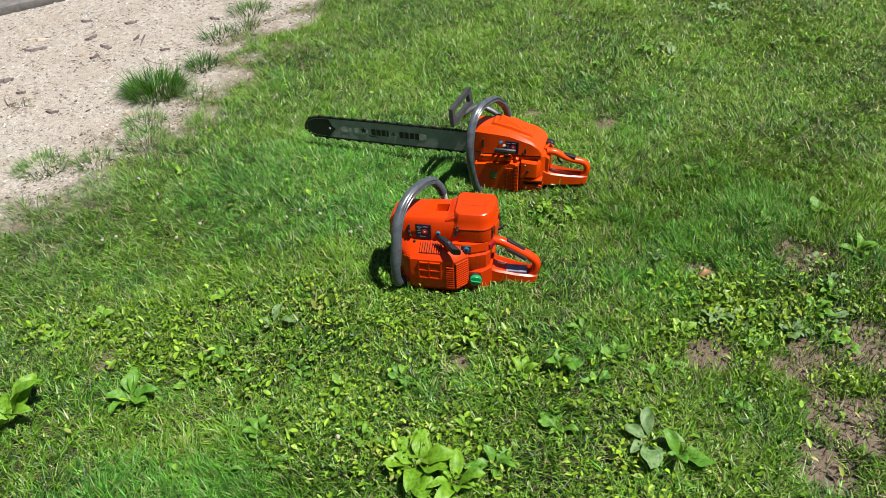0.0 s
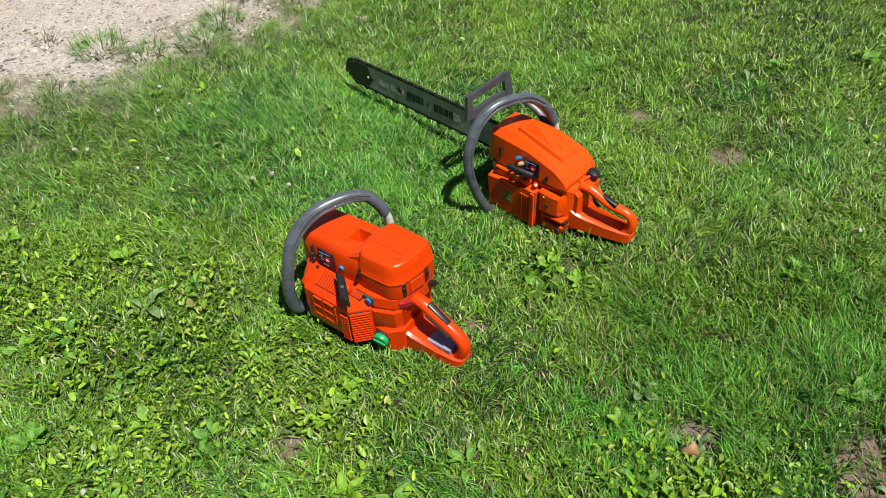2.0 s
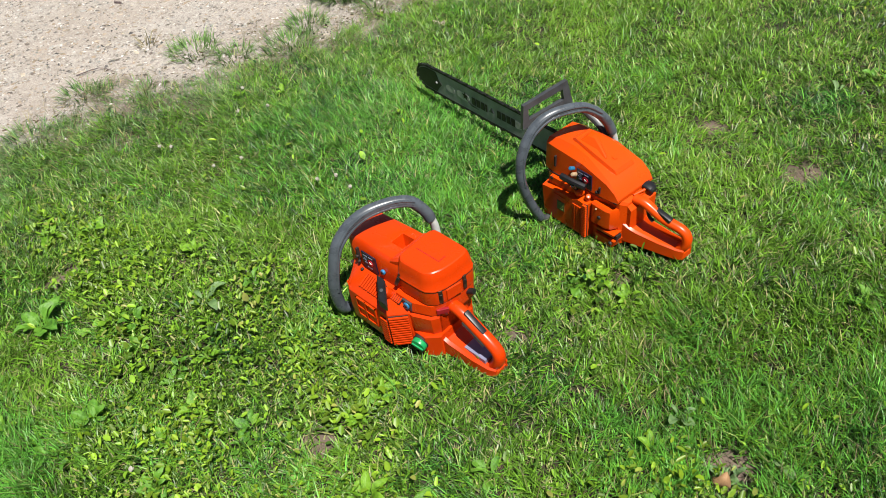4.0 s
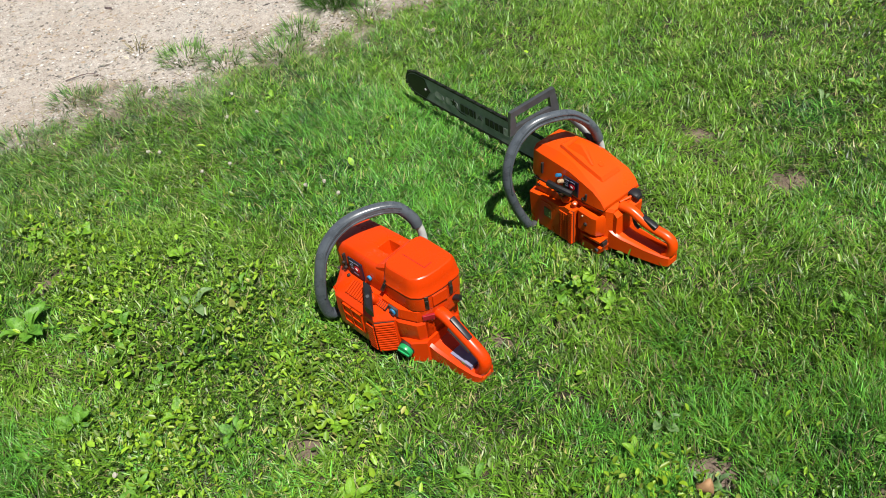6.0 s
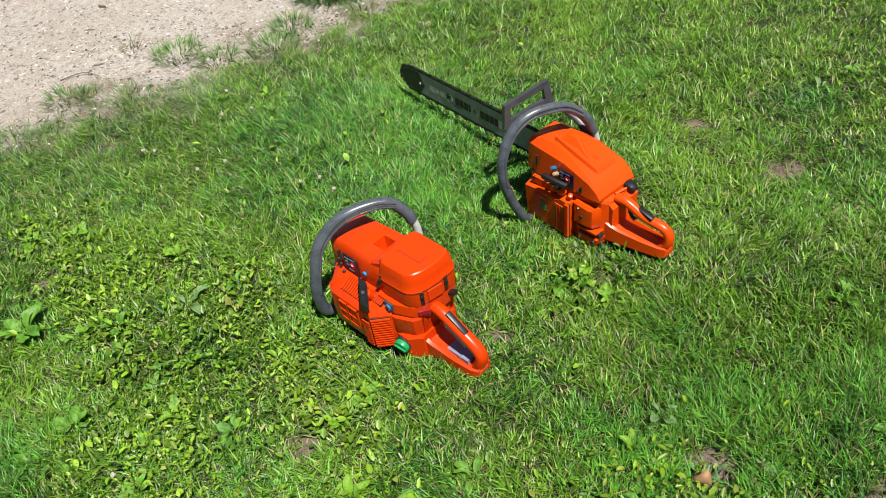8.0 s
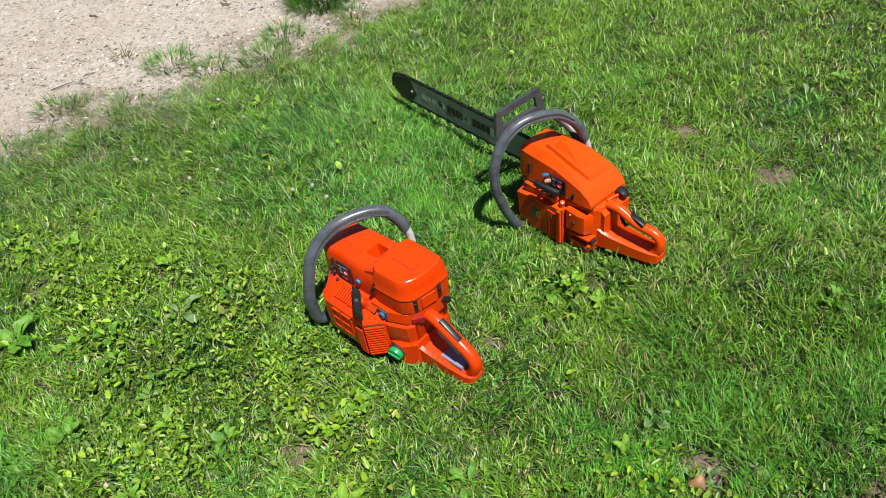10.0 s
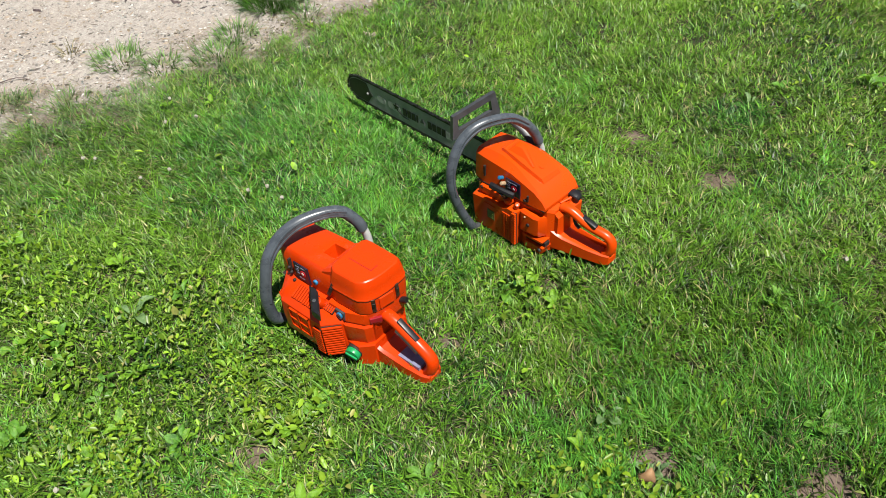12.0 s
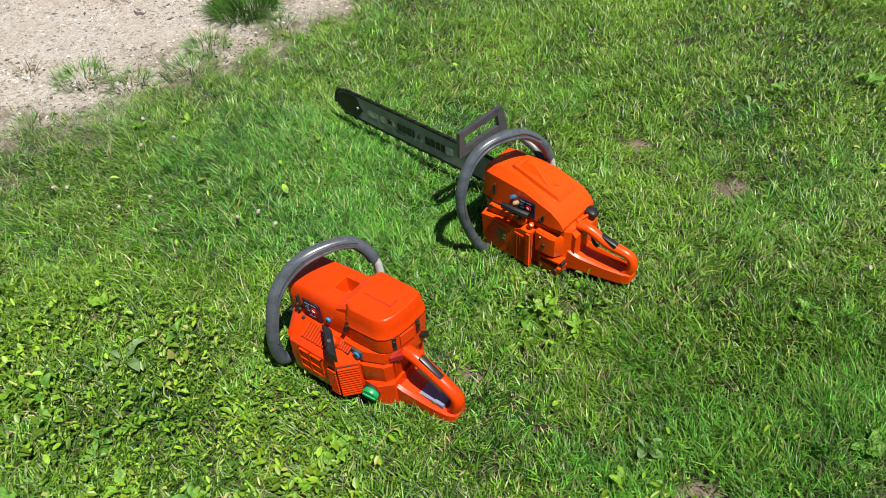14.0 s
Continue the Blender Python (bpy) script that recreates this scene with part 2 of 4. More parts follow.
def pocket(bm, want, depth):
    """Sinks the face whose middle lies nearest to want."""
    bm.faces.ensure_lookup_table()
    f = min(bm.faces, key=lambda q: (q.calc_center_median() - Vector(want)).length)
    made = bmesh.ops.extrude_discrete_faces(bm, faces=[f])["faces"]
    bmesh.ops.translate(bm, verts=list({v for q in made for v in q.verts}), vec=depth)
    return bm


def thing(name, m, label, category, group=""):
    ob = new(name)
    ob.empty_display_size = 0.05
    ob.matrix_world = m
    return tagged(ob, label, category, group)


# ---- numbers of the plan ----
SOIL = -0.022
SAW_A = (0.05, 1.745, -9.0)
SAW_B = (0.25, 2.215, -16.0)


def value_noise(x, y, scale, seed):
    x, y = x * scale, y * scale
    xi, yi = np.floor(x), np.floor(y)
    u, v = x - xi, y - yi
    u, v = u * u * (3 - 2 * u), v * v * (3 - 2 * v)

    def h(a, b):
        s = np.sin(a * 127.1 + b * 311.7 + seed * 74.7) * 43758.5453
        return s - np.floor(s)

    return (h(xi, yi) * (1 - u) + h(xi + 1, yi) * u) * (1 - v) + (h(xi, yi + 1) * (1 - u) + h(xi + 1, yi + 1) * u) * v


def step(a, b, x):
    t = np.clip((x - a) / (b - a), 0, 1)
    return t * t * (3 - 2 * t)


EDGE_Y = (-40.0, 0.5, 1.3, 1.67, 1.95, 2.25, 2.63, 3.0, 3.4, 3.8, 4.6, 40.0)
EDGE_X = (-12.0, -2.1, -1.85, -1.60, -1.46, -1.32, -1.12, -0.97, -0.93, -0.80, -0.55, 4.0)
BARE = ((0.71, 1.39, 0.075), (0.95, 1.36, 0.09), (1.12, 1.40, 0.11), (0.97, 1.18, 0.10), (0.87, 1.04, 0.08), (1.2, 1.2, 0.11), (-0.86, 1.39, 0.06),
        (0.07, 1.36, 0.045), (0.76, 1.70, 0.06), (1.08, 1.77, 0.08), (0.27, 1.79, 0.03), (0.40, 2.05, 0.04), (0.37, 2.72, 0.045), (0.64, 2.62, 0.05))


def off_gravel(x, y):
    """Metres from the ragged edge of the gravel, positive on the lawn."""
    rag = (value_noise(x, y, 5, 3) - 0.5) * 0.30 + (value_noise(x, y, 16, 4) - 0.5) * 0.24
    return x - np.interp(y, EDGE_Y, EDGE_X) + rag


def bare(x, y):
    out = np.zeros_like(x)
    rag = (value_noise(x, y, 14, 5) - 0.5) * 0.9 + (value_noise(x, y, 40, 6) - 0.5) * 0.5
    for bx, by, r in BARE:
        out = np.maximum(out, 1 - step(0.55, 1.15, np.hypot(x - bx, y - by) / r + rag))
    return out


def ground_z(x, y):
    return SOIL + (value_noise(x, y, 2.3, 7) - 0.5) * 0.012 + (value_noise(x, y, 17, 8) - 0.5) * 0.008 - 0.006 * bare(x, y)


def under_saw(x, y):
    out = np.zeros(x.shape, bool)
    for (ox, oy, yaw), boxes in ((SAW_A, ((-0.12, 0.06, -0.095, 0.045), (0.05, 0.11, -0.06, 0.045))),
                                 (SAW_B, ((-0.10, 0.10, -0.04, 0.07),))):
        c, s = math.cos(radians(yaw)), math.sin(radians(yaw))
        lx, ly = (x - ox) * c + (y - oy) * s, -(x - ox) * s + (y - oy) * c
        for x0, x1, y0, y1 in boxes:
            out |= (lx > x0) & (lx < x1) & (ly > y0) & (ly < y1)
    return out


# ---- ground: one sheet to the horizon ----
def ground_sheet():
    far = np.geomspace(0.06, 120, 34)
    xs = np.concatenate([-2.9 - far[::-1], np.arange(-2.9, 2.6, 0.03), 2.6 + far])
    ys = np.concatenate([0.4 - far[::-1], np.arange(0.4, 4.7, 0.03), 4.7 + far])
    gx, gy = np.meshgrid(xs, ys)
    x, y = gx.ravel(), gy.ravel()
    nx, ny = len(xs), len(ys)
    me = bpy.data.meshes.new("ground")
    i = np.arange(nx * ny).reshape(ny, nx)
    quads = np.stack([i[:-1, :-1], i[:-1, 1:], i[1:, 1:], i[1:, :-1]], -1).reshape(-1, 4)
    fill(me, np.stack([x, y, ground_z(x, y)], -1), [quads])
    mask = me.attributes.new("gravel", "FLOAT", "POINT")
    mask.data.foreach_set("value", (1 - step(-0.16, 0.14, off_gravel(x, y) + (value_noise(x, y, 28, 9) - 0.5) * 0.2)).astype(np.float32))
    dry = me.attributes.new("bare", "FLOAT", "POINT")
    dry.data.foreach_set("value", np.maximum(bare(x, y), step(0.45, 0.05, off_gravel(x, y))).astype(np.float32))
    turf = me.attributes.new("turf", "FLOAT", "POINT")
    away = np.maximum(np.maximum(-1.9 - x, np.abs(x) - 0.45 - 0.56 * y), np.maximum(0.85 - y, y - 4.3))
    turf.data.foreach_set("value", step(-0.1, 0.25, away + (value_noise(x, y, 9, 13) - 0.5) * 0.25).astype(np.float32))
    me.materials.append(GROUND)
    tagged(new("ground", me), "brown soil under mown lawn that turns into pale gravel", "ground", kind="structure")


def fill(me, verts, faces):
    """Fills a mesh from arrays of points and of faces with equally many corners."""
    me.vertices.add(len(verts))
    me.vertices.foreach_set("co", np.asarray(verts, np.float32).ravel())
    loops = np.concatenate([f.ravel() for f in faces])
    sizes = np.concatenate([np.full(len(f), f.shape[1]) for f in faces])
    me.loops.add(len(loops))
    me.loops.foreach_set("vertex_index", loops.astype(np.int32))
    me.polygons.add(len(sizes))
    me.polygons.foreach_set("loop_start", np.concatenate([[0], np.cumsum(sizes)[:-1]]).astype(np.int32))
    me.update(calc_edges=True)
    me.validate()
    me.polygons.foreach_set("use_smooth", np.ones(len(sizes), bool))


ground_sheet()
rng = np.random.default_rng(11)


def blade_arrays(x, y, z, length, width, lean, bend, az, twist, joints=3):
    """Grass blades: two or three joints and a tip each, bent over towards az."""
    n = len(x)
    d = np.stack([np.cos(az), np.sin(az), np.zeros(n)], -1)
    s = np.stack([-np.sin(az + twist), np.cos(az + twist), np.zeros(n)], -1)
    p = np.stack([x, y, z], -1)
    v = np.empty((n, 2 * joints + 1, 3))
    for k, w in enumerate((0.8, 1.0, 0.7) if joints == 3 else (0.85, 0.95)):
        v[:, 2 * k] = p - s * (width * w / 2)[:, None]
        v[:, 2 * k + 1] = p + s * (width * w / 2)[:, None]
        th = lean + bend * (k + 0.5) / joints
        p = p + (length / joints * np.sin(th))[:, None] * d
        p[:, 2] += length / joints * np.cos(th)
    v[:, 2 * joints] = p
    b = (np.arange(n) * (2 * joints + 1))[:, None]
    quads = np.concatenate([b + [2 * k, 2 * k + 1, 2 * k + 3, 2 * k + 2] for k in range(joints - 1)])
    return v.reshape(-1, 3), [quads, b + [2 * joints - 2, 2 * joints - 1, 2 * joints]]


def leaf_arrays(x, y, z, length, width, up, az, fold):
    """Small leaves of six points, folded along the middle."""
    n = len(x)
    d = np.stack([np.cos(az) * np.cos(up), np.sin(az) * np.cos(up), np.sin(up)], -1)
    s = np.stack([-np.sin(az), np.cos(az), np.zeros(n)], -1)
    nrm = np.cross(d, s)
    p = np.stack([x, y, z], -1)
    v = np.empty((n, 6, 3))
    L, W, F = length[:, None], width[:, None], (fold * width)[:, None]
    v[:, 0] = p
    v[:, 1] = p + d * L * 0.35 + s * W * 0.5 + nrm * F
    v[:, 2] = p + d * L * 0.78 + s * W * 0.42 + nrm * F
    v[:, 3] = p + d * L
    v[:, 4] = p + d * L * 0.78 - s * W * 0.42 + nrm * F
    v[:, 5] = p + d * L * 0.35 - s * W * 0.5 + nrm * F
    b = (np.arange(n) * 6)[:, None]
    return v.reshape(-1, 3), [np.concatenate([b + [0, 1, 2, 3], b + [0, 3, 4, 5]])]


def scatter(count, x0, x1, y0, y1, density):
    x, y = rng.uniform(x0, x1, count), rng.uniform(y0, y1, count)
    keep = (rng.random(count) < density(x, y)) & ~under_saw(x, y)
    return x[keep], y[keep]


def lawn(x, y):
    d = off_gravel(x, y)
    clump = 0.30 + 1.0 * step(0.20, 0.62, 0.6 * value_noise(x, y, 34, 21) + 0.4 * value_noise(x, y, 80, 22))
    wedge = np.where(np.abs(x) < 0.5 + 0.56 * y, 1.0, 0.3)
    return np.clip(step(-0.05, 1.0, d / np.interp(y, (2.3, 2.9), (0.46, 0.20))) * clump, 0, 1) * (1 - 0.9 * bare(x, y)) * wedge


def lush(x, y):
    m = step(1.0, 0.5, np.hypot((x + 0.28) / 0.75, (y - 2.25) / 0.5)) + step(1.0, 0.5, np.hypot((x - 0.62) / 0.16, (y - 1.62) / 0.15))
    m = m + step(1.0, 0.4, np.hypot((x + 0.22) / 0.2, (y - 1.2) / 0.12)) + step(1.0, 0.4, np.hypot((x - 0.59) / 0.14, (y - 2.93) / 0.14))
    m = m + step(1.0, 0.6, np.hypot((x + 0.6) / 0.4, (y - 0.85) / 0.3)) + 0.55 * step(1.0, 0.4, np.hypot((x - 0.85) / 0.45, (y - 1.95) / 0.45))
    return np.clip(m + (value_noise(x, y, 7, 31) - 0.62) * 1.2, 0, 1)


def leafy(x, y):
    m = step(1.1, 0.4, np.hypot((x + 0.10) / 0.46, (y - 1.32) / 0.36)) + 0.6 * step(1.0, 0.5, np.hypot((x + 0.45) / 0.45, (y - 1.50) / 0.26))
    m = m + 0.8 * step(1.0, 0.5, np.hypot((x - 0.95) / 0.45, (y - 1.5) / 0.4)) + 0.35 * step(1.0, 0.5, np.hypot((x - 0.35) / 0.75, (y - 1.1) / 0.3))
    m = m + 0.14 * step(2.6, 3.2, y) * step(0.3, 0.9, x) + 0.5 * step(1.0, 0.5, np.hypot((x - 0.35) / 0.2, (y - 2.02) / 0.15))
    m = m + 0.8 * step(1.0, 0.5, np.hypot((x + 0.9) / 0.3, (y - 1.5) / 0.22))
    return np.clip(m * (0.1 + 1.3 * value_noise(x, y, 9, 41)) + 0.012, 0, 1)


def grass(name, material, label, count, area, density, length, width, lean, bend, joints=2, rise=0.0):
    x, y = scatter(count, *area, density)
    n = len(x)
    tall = 0.40 + 0.35 * value_noise(x, y, 5, 51) + 0.80 * value_noise(x, y, 30, 52)
    upright = step(1.0, 0.45, np.hypot((x - 1.00) / 0.80, (y - 1.75) / 0.90))
    upright = np.maximum(upright, step(1.0, 0.5, np.hypot((x + 0.50) / 0.60, (y - 0.85) / 0.34)))
    flat = 1 - 0.58 * upright + 0.12 * step(2.4, 3.0, y)
    me = bpy.data.meshes.new(name)
    v, f = blade_arrays(x, y, ground_z(x, y) - 0.003 + rng.uniform(0, 1, n) * rise, rng.uniform(*length, n) * tall, rng.uniform(*width, n), rng.uniform(*lean, n) * flat,
                        rng.uniform(*bend, n), value_noise(x, y, 3, 61) * 5 + rng.normal(0, 1.6, n), rng.normal(0, 0.7, n), joints)
    fill(me, v, f)
    me.materials.append(material)
    return tagged(new(name, me), label, "grass", kind="stuff")


VIEW = (-2.0, 2.5, 0.75, 4.4)
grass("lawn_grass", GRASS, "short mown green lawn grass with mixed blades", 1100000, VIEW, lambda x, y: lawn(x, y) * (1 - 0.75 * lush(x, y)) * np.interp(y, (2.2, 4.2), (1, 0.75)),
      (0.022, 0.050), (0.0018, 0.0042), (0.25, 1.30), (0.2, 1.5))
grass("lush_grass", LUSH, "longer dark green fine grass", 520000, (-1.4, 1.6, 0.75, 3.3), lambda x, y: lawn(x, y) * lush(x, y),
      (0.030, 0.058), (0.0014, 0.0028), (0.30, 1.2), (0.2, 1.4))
grass("dry_grass", THATCH, "dry straw-coloured grass lying in the lawn", 170000, VIEW, lambda x, y: (0.15 + 0.85 * value_noise(x, y, 8, 71)) * step(-0.30, 0.05, off_gravel(x, y)) * (0.55 + 0.45 * step(0.2, 0.8, x)) * (1 + 1.2 * step(0.35, 0.1, np.abs(off_gravel(x, y)))),
      (0.018, 0.048), (0.0010, 0.0022), (1.1, 1.55), (-0.2, 0.3), 2, 0.014)
grass("edge_grass", EDGE_GRASS, "thin pale grass between lawn and gravel", 420000, (-2.0, 0.4, 0.9, 4.4),
      lambda x, y: step(-0.12, 0.12, off_gravel(x, y)) * step(1.15, 0.3, off_gravel(x, y)) * np.interp(y, (2.4, 3.0), (1.0, 0.35)) * (0.3 + 0.7 * value_noise(x, y, 20, 91)), (0.025, 0.055), (0.0012, 0.0026), (0.4, 1.4), (0.1, 1.2))
grass("outer_lawn", GRASS, "mown lawn farther off", 230000, (-5, 6, -3, 8),
      lambda x, y: step(0, 0.4, off_gravel(x, y)) * ~((x > -2) & (x < 2.5) & (y > 0.75) & (y < 4.4)) * step(6.5, 2.0, np.hypot(x - 0.3, y - 2.2)), (0.030, 0.055), (0.005, 0.009), (0.4, 1.2), (0.2, 1.4))


def small_leaves():
    x, y = scatter(260000, *VIEW, lambda x, y: leafy(x, y) * step(0.0, 0.3, off_gravel(x, y)) * (1 - 0.75 * bare(x, y)))
    n = len(x)
    me = bpy.data.meshes.new("ground_leaves")
    size = (0.006 + 0.016 * rng.random(n) ** 1.7) * (0.6 + 0.8 * value_noise(x, y, 12, 81))
    v, f = leaf_arrays(x, y, ground_z(x, y) + rng.uniform(0.006, 0.034, n), size, size * rng.uniform(0.20, 0.62, n), rng.normal(0.40, 0.6, n),
                       rng.uniform(0, 6.28, n), rng.uniform(0.08, 0.5, n))
    fill(me, v, f)
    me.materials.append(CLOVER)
    tagged(new("ground_leaves", me), "small bright green weed leaves among the grass", "weeds", kind="stuff")


small_leaves()


def pebbles(name, material, count, size, flat, label, category, area=(-3.4, -0.5, 1.0, 5.0), where=lambda x, y: 1 - step(-0.1, 0.25, off_gravel(x, y))):
    x, y = rng.uniform(area[0], area[1], count), rng.uniform(area[2], area[3], count)
    keep = rng.random(count) < where(x, y)
    x, y = x[keep], y[keep]
    n = len(x)
    base = np.array([(1, 0, 0), (0, 1, 0), (-1, 0, 0), (0, -1, 0), (0.2, 0.1, 1)], float)
    faces = np.array([(0, 1, 4), (1, 2, 4), (2, 3, 4), (3, 0, 4)])
    s = size[0] * (size[1] / size[0]) ** (rng.random(n) ** 2.2)
    a = rng.uniform(0, 6.28, n)
    v = base[None] * np.stack([s * rng.uniform(0.7, 1.6, n), s * rng.uniform(0.4, 0.9, n), s * flat], -1)[:, None]
    v = v * rng.uniform(0.7, 1.25, v.shape)
    c, q = np.cos(a)[:, None], np.sin(a)[:, None]
    v = np.stack([v[..., 0] * c - v[..., 1] * q + x[:, None], v[..., 0] * q + v[..., 1] * c + y[:, None],
                  v[..., 2] + (ground_z(x, y) + s * flat * 0.1)[:, None]], -1)
    me = bpy.data.meshes.new(name)
    fill(me, v.reshape(-1, 3), [((np.arange(n) * 5)[:, None, None] + faces[None]).reshape(-1, 3)])
    me.polygons.foreach_set("use_smooth", np.zeros(len(me.polygons), bool))
    me.materials.append(material)
    tagged(new(name, me), label, category, kind="stuff")


pebbles("gravel", STONE, 72000, (0.0018, 0.009), 0.6, "pale pinkish crushed gravel", "gravel")
pebbles("soil_crumbs", CRUMB, 60000, (0.0015, 0.007), 0.7, "small brown crumbs of soil on the bare spots", "soil", (-1.1, 1.5, 0.85, 2.9), lambda x, y: 0.06 + 0.94 * bare(x, y))
pebbles("bark_litter", CRUMB, 16000, (0.003, 0.012), 0.35, "brown bark crumbs scattered where lawn meets gravel", "litter", (-2.4, -0.3, 1.0, 4.6),
        lambda x, y: step(-0.40, -0.05, off_gravel(x, y)) * (1 - step(0.1, 0.35, off_gravel(x, y))) * step(0.3, 0.7, value_noise(x, y, 7, 95)))
pebbles("wood_flakes", FLAKE, 26000, (0.003, 0.014), 0.16, "pale wood flakes strewn on the gravel", "wood chips")


# ---- the two saws ----
def sticker(saw, x0, x1, z0, z1, y):
    """A square dark sticker with a red spot and small pale marks."""
    plate = part("sticker", box(x0, x1, y - 0.0012, y + 0.002, z0, z1), NAVY, saw, "dark blue square sticker with a red spot", 0.0005)
    w, h = x1 - x0, z1 - z0
    part("red_spot", disc((x0 + w * 0.6, y - 0.0016, z0 + h * 0.52), (0, -1, 0), w * 0.19, 0.0012, 16), RED, plate)
    bm = bmesh.new()
    for u, v, a, b in ((0.12, 0.8, 0.3, 0.06), (0.5, 0.84, 0.3, 0.05), (0.1, 0.55, 0.22, 0.05), (0.16, 0.38, 0.2, 0.07), (0.3, 0.14, 0.35, 0.06), (0.2, 0.66, 0.12, 0.05)):
        box(x0 + w * u, x0 + w * (u + a), y - 0.0019, y - 0.0010, z0 + h * v, z0 + h * (v + b), bm)
    part("pale_marks", bm, LILAC, plate)
    part("spot_mark", slab([(x0 + w * 0.55, z0 + h * 0.44), (x0 + w * 0.7, z0 + h * 0.52), (x0 + w * 0.55, z0 + h * 0.6)], y - 0.0030, y - 0.0020), WHITE, plate)


def rear_handle(saw, orange, y0, y1, top, end_x, end_z, base_x, half=0.034, lift=0.0, r=0.0132, deep=1.0):
    """The rear loop: a broad foot plate, the grip above it, and the bend that joins them at the back."""
    x0, z0 = top

    def yc(x):
        return y0 + (y1 - y0) * (x - base_x) / (end_x - base_x)

    foot = loft([[Vector((x, yc(x) + s * w, z + lift)) for s, z in ((-1, -0.010 - 0.3 * lift), (-1, h * deep), (-0.8, h * deep + 0.003), (-0.66, h * deep - 0.007), (0.66, h * deep - 0.007), (0.8, h * deep + 0.003), (1, h * deep), (1, -0.010 - 0.3 * lift))]
                 for x, w, h in ((base_x, half * 1.2, 0.050), (base_x + 0.016, half * 1.18, 0.036), (base_x + 0.034, half * 1.12, 0.026), (end_x - 0.06, half * 0.95, 0.014),
                                 (end_x - 0.02, half * 0.8, 0.010), (end_x - 0.006, half * 0.55, 0.006))])
    part("handle_foot", foot, orange, saw, "", 0.0016)
    path = [(x0 - 0.016, z0 - 0.002), (x0 + 0.012, z0 - 0.005), (x0 + 0.056, z0 - 0.028), (end_x - 0.026, end_z + 0.021), (end_x - 0.011, end_z + 0.004),
            (end_x - 0.012, end_z - 0.020), (end_x - 0.024, lift - 0.002)]
    grip = part("rear_grip", tube([(x, yc(x), z) for x, z in path], lambda f: r + 0.003 * max(0, f - 0.6) / 0.4, lambda f: r * 0.88, 16), orange, saw)
    for s in (-1, 1) if half > 0.03 else ():
        part("grip_pad", tube([(x0 + 0.026, yc(x0) + s * (r - 0.0030), z0 - 0.019), (x0 + 0.060, yc(x0) + s * (r - 0.0027), z0 - 0.037), (end_x - 0.038, yc(end_x) + s * (r - 0.0024), end_z + 0.020)],
                              0.0040, 0.0082, 10), GUARD, grip, "grey rubber side pad")
    slope = math.degrees(math.atan2(z0 - 0.028 - end_z - 0.024, end_x - 0.034 - x0 - 0.056))
    m = pose(x0 + 0.050, yc(x0 + 0.05), z0 - 0.0295 + r * 1.07, 0, slope, 0)
    part("throttle_lock", block(m, 0.060, 0.0140, 0.012), BLACK, grip, "black throttle lock", 0.003)
    part("trigger", tube([(x0 + 0.02, yc(x0), z0 - 0.018), (x0 + 0.026, yc(x0), z0 - 0.034), (x0 + 0.038, yc(x0), z0 - 0.042)], 0.005, 0.0035, 8), BLACK, grip, "black trigger")
    if half > 0.03:
        part("foot_pad", box(base_x + 0.060, end_x - 0.036, yc(end_x) - half * 0.50, yc(end_x) + half * 0.45, 0.006 + lift, 0.0165 + lift), LILAC, saw, "pale lilac inset in the handle foot", 0.001)


def grille(saw, orange, m, w, h, n, upright=False, depth=0.005, name="vent_grille"):
    """A dark recess behind thin slats; m stands in its middle and looks out along its -y."""
    recess = part(name, block(m @ pose(0, 0.001, 0), w, 0.003, h), DARK, saw)
    size = w if upright else h
    for i in range(n):
        o = ((i + 0.5) / n - 0.5) * size
        t = size / n * 0.58
        bm = block(m @ (pose(o, -depth / 2, 0) if upright else pose(0, -depth / 2, o)), *((t, depth, h) if upright else (w, depth, t)))
        part("slat", bm, orange, recess, "", 0.0005, 1)


def bolt(saw, at, r, material, axis=(0, -1, 0), name="bolt"):
    b = part(name, disc(at, axis, r, 0.006, 14), material, saw, "", 0.0008, 1)
    part("bolt_socket", disc(Vector(at) + Vector(axis) * 0.003, axis, r * 0.5, 0.0012, 6), DARK, b)


def clip(saw, m, parent=None):
    c = part("clip", block(m, 0.0090, 0.003, 0.036), BRONZE, saw, "dark bronze spring clip", 0.0008, 1)
    part("clip_tongue", block(m @ pose(0, -0.0022, 0.002), 0.006, 0.0025, 0.010), CHAIN, c, "", 0.0005, 1)


def front_handle(saw, path, r, joint, foot):
    bar = part("front_handle", tube(path, r, None, 18, Vector((1, 0, 0))), RUBBER, saw, "grey rubber-covered handlebar")
    for a in (0.55, -0.35):
        part("handle_rib", tube([Vector(p) + Vector((r * math.cos(a), 0, r * math.sin(a))) for p in path[2:-2]], 0.0034, None, 8, Vector((1, 0, 0))), RUBBER, bar)
    part("handle_tube", tube(joint, r * 0.72, None, 14, Vector((1, 0, 0))), ALU, saw, "bare aluminium end of the handlebar")
    part("handle_clamp", tube(foot, r * 0.8, None, 12, Vector((0, 0, 1))), GUARD, saw, "scuffed grey clamp")


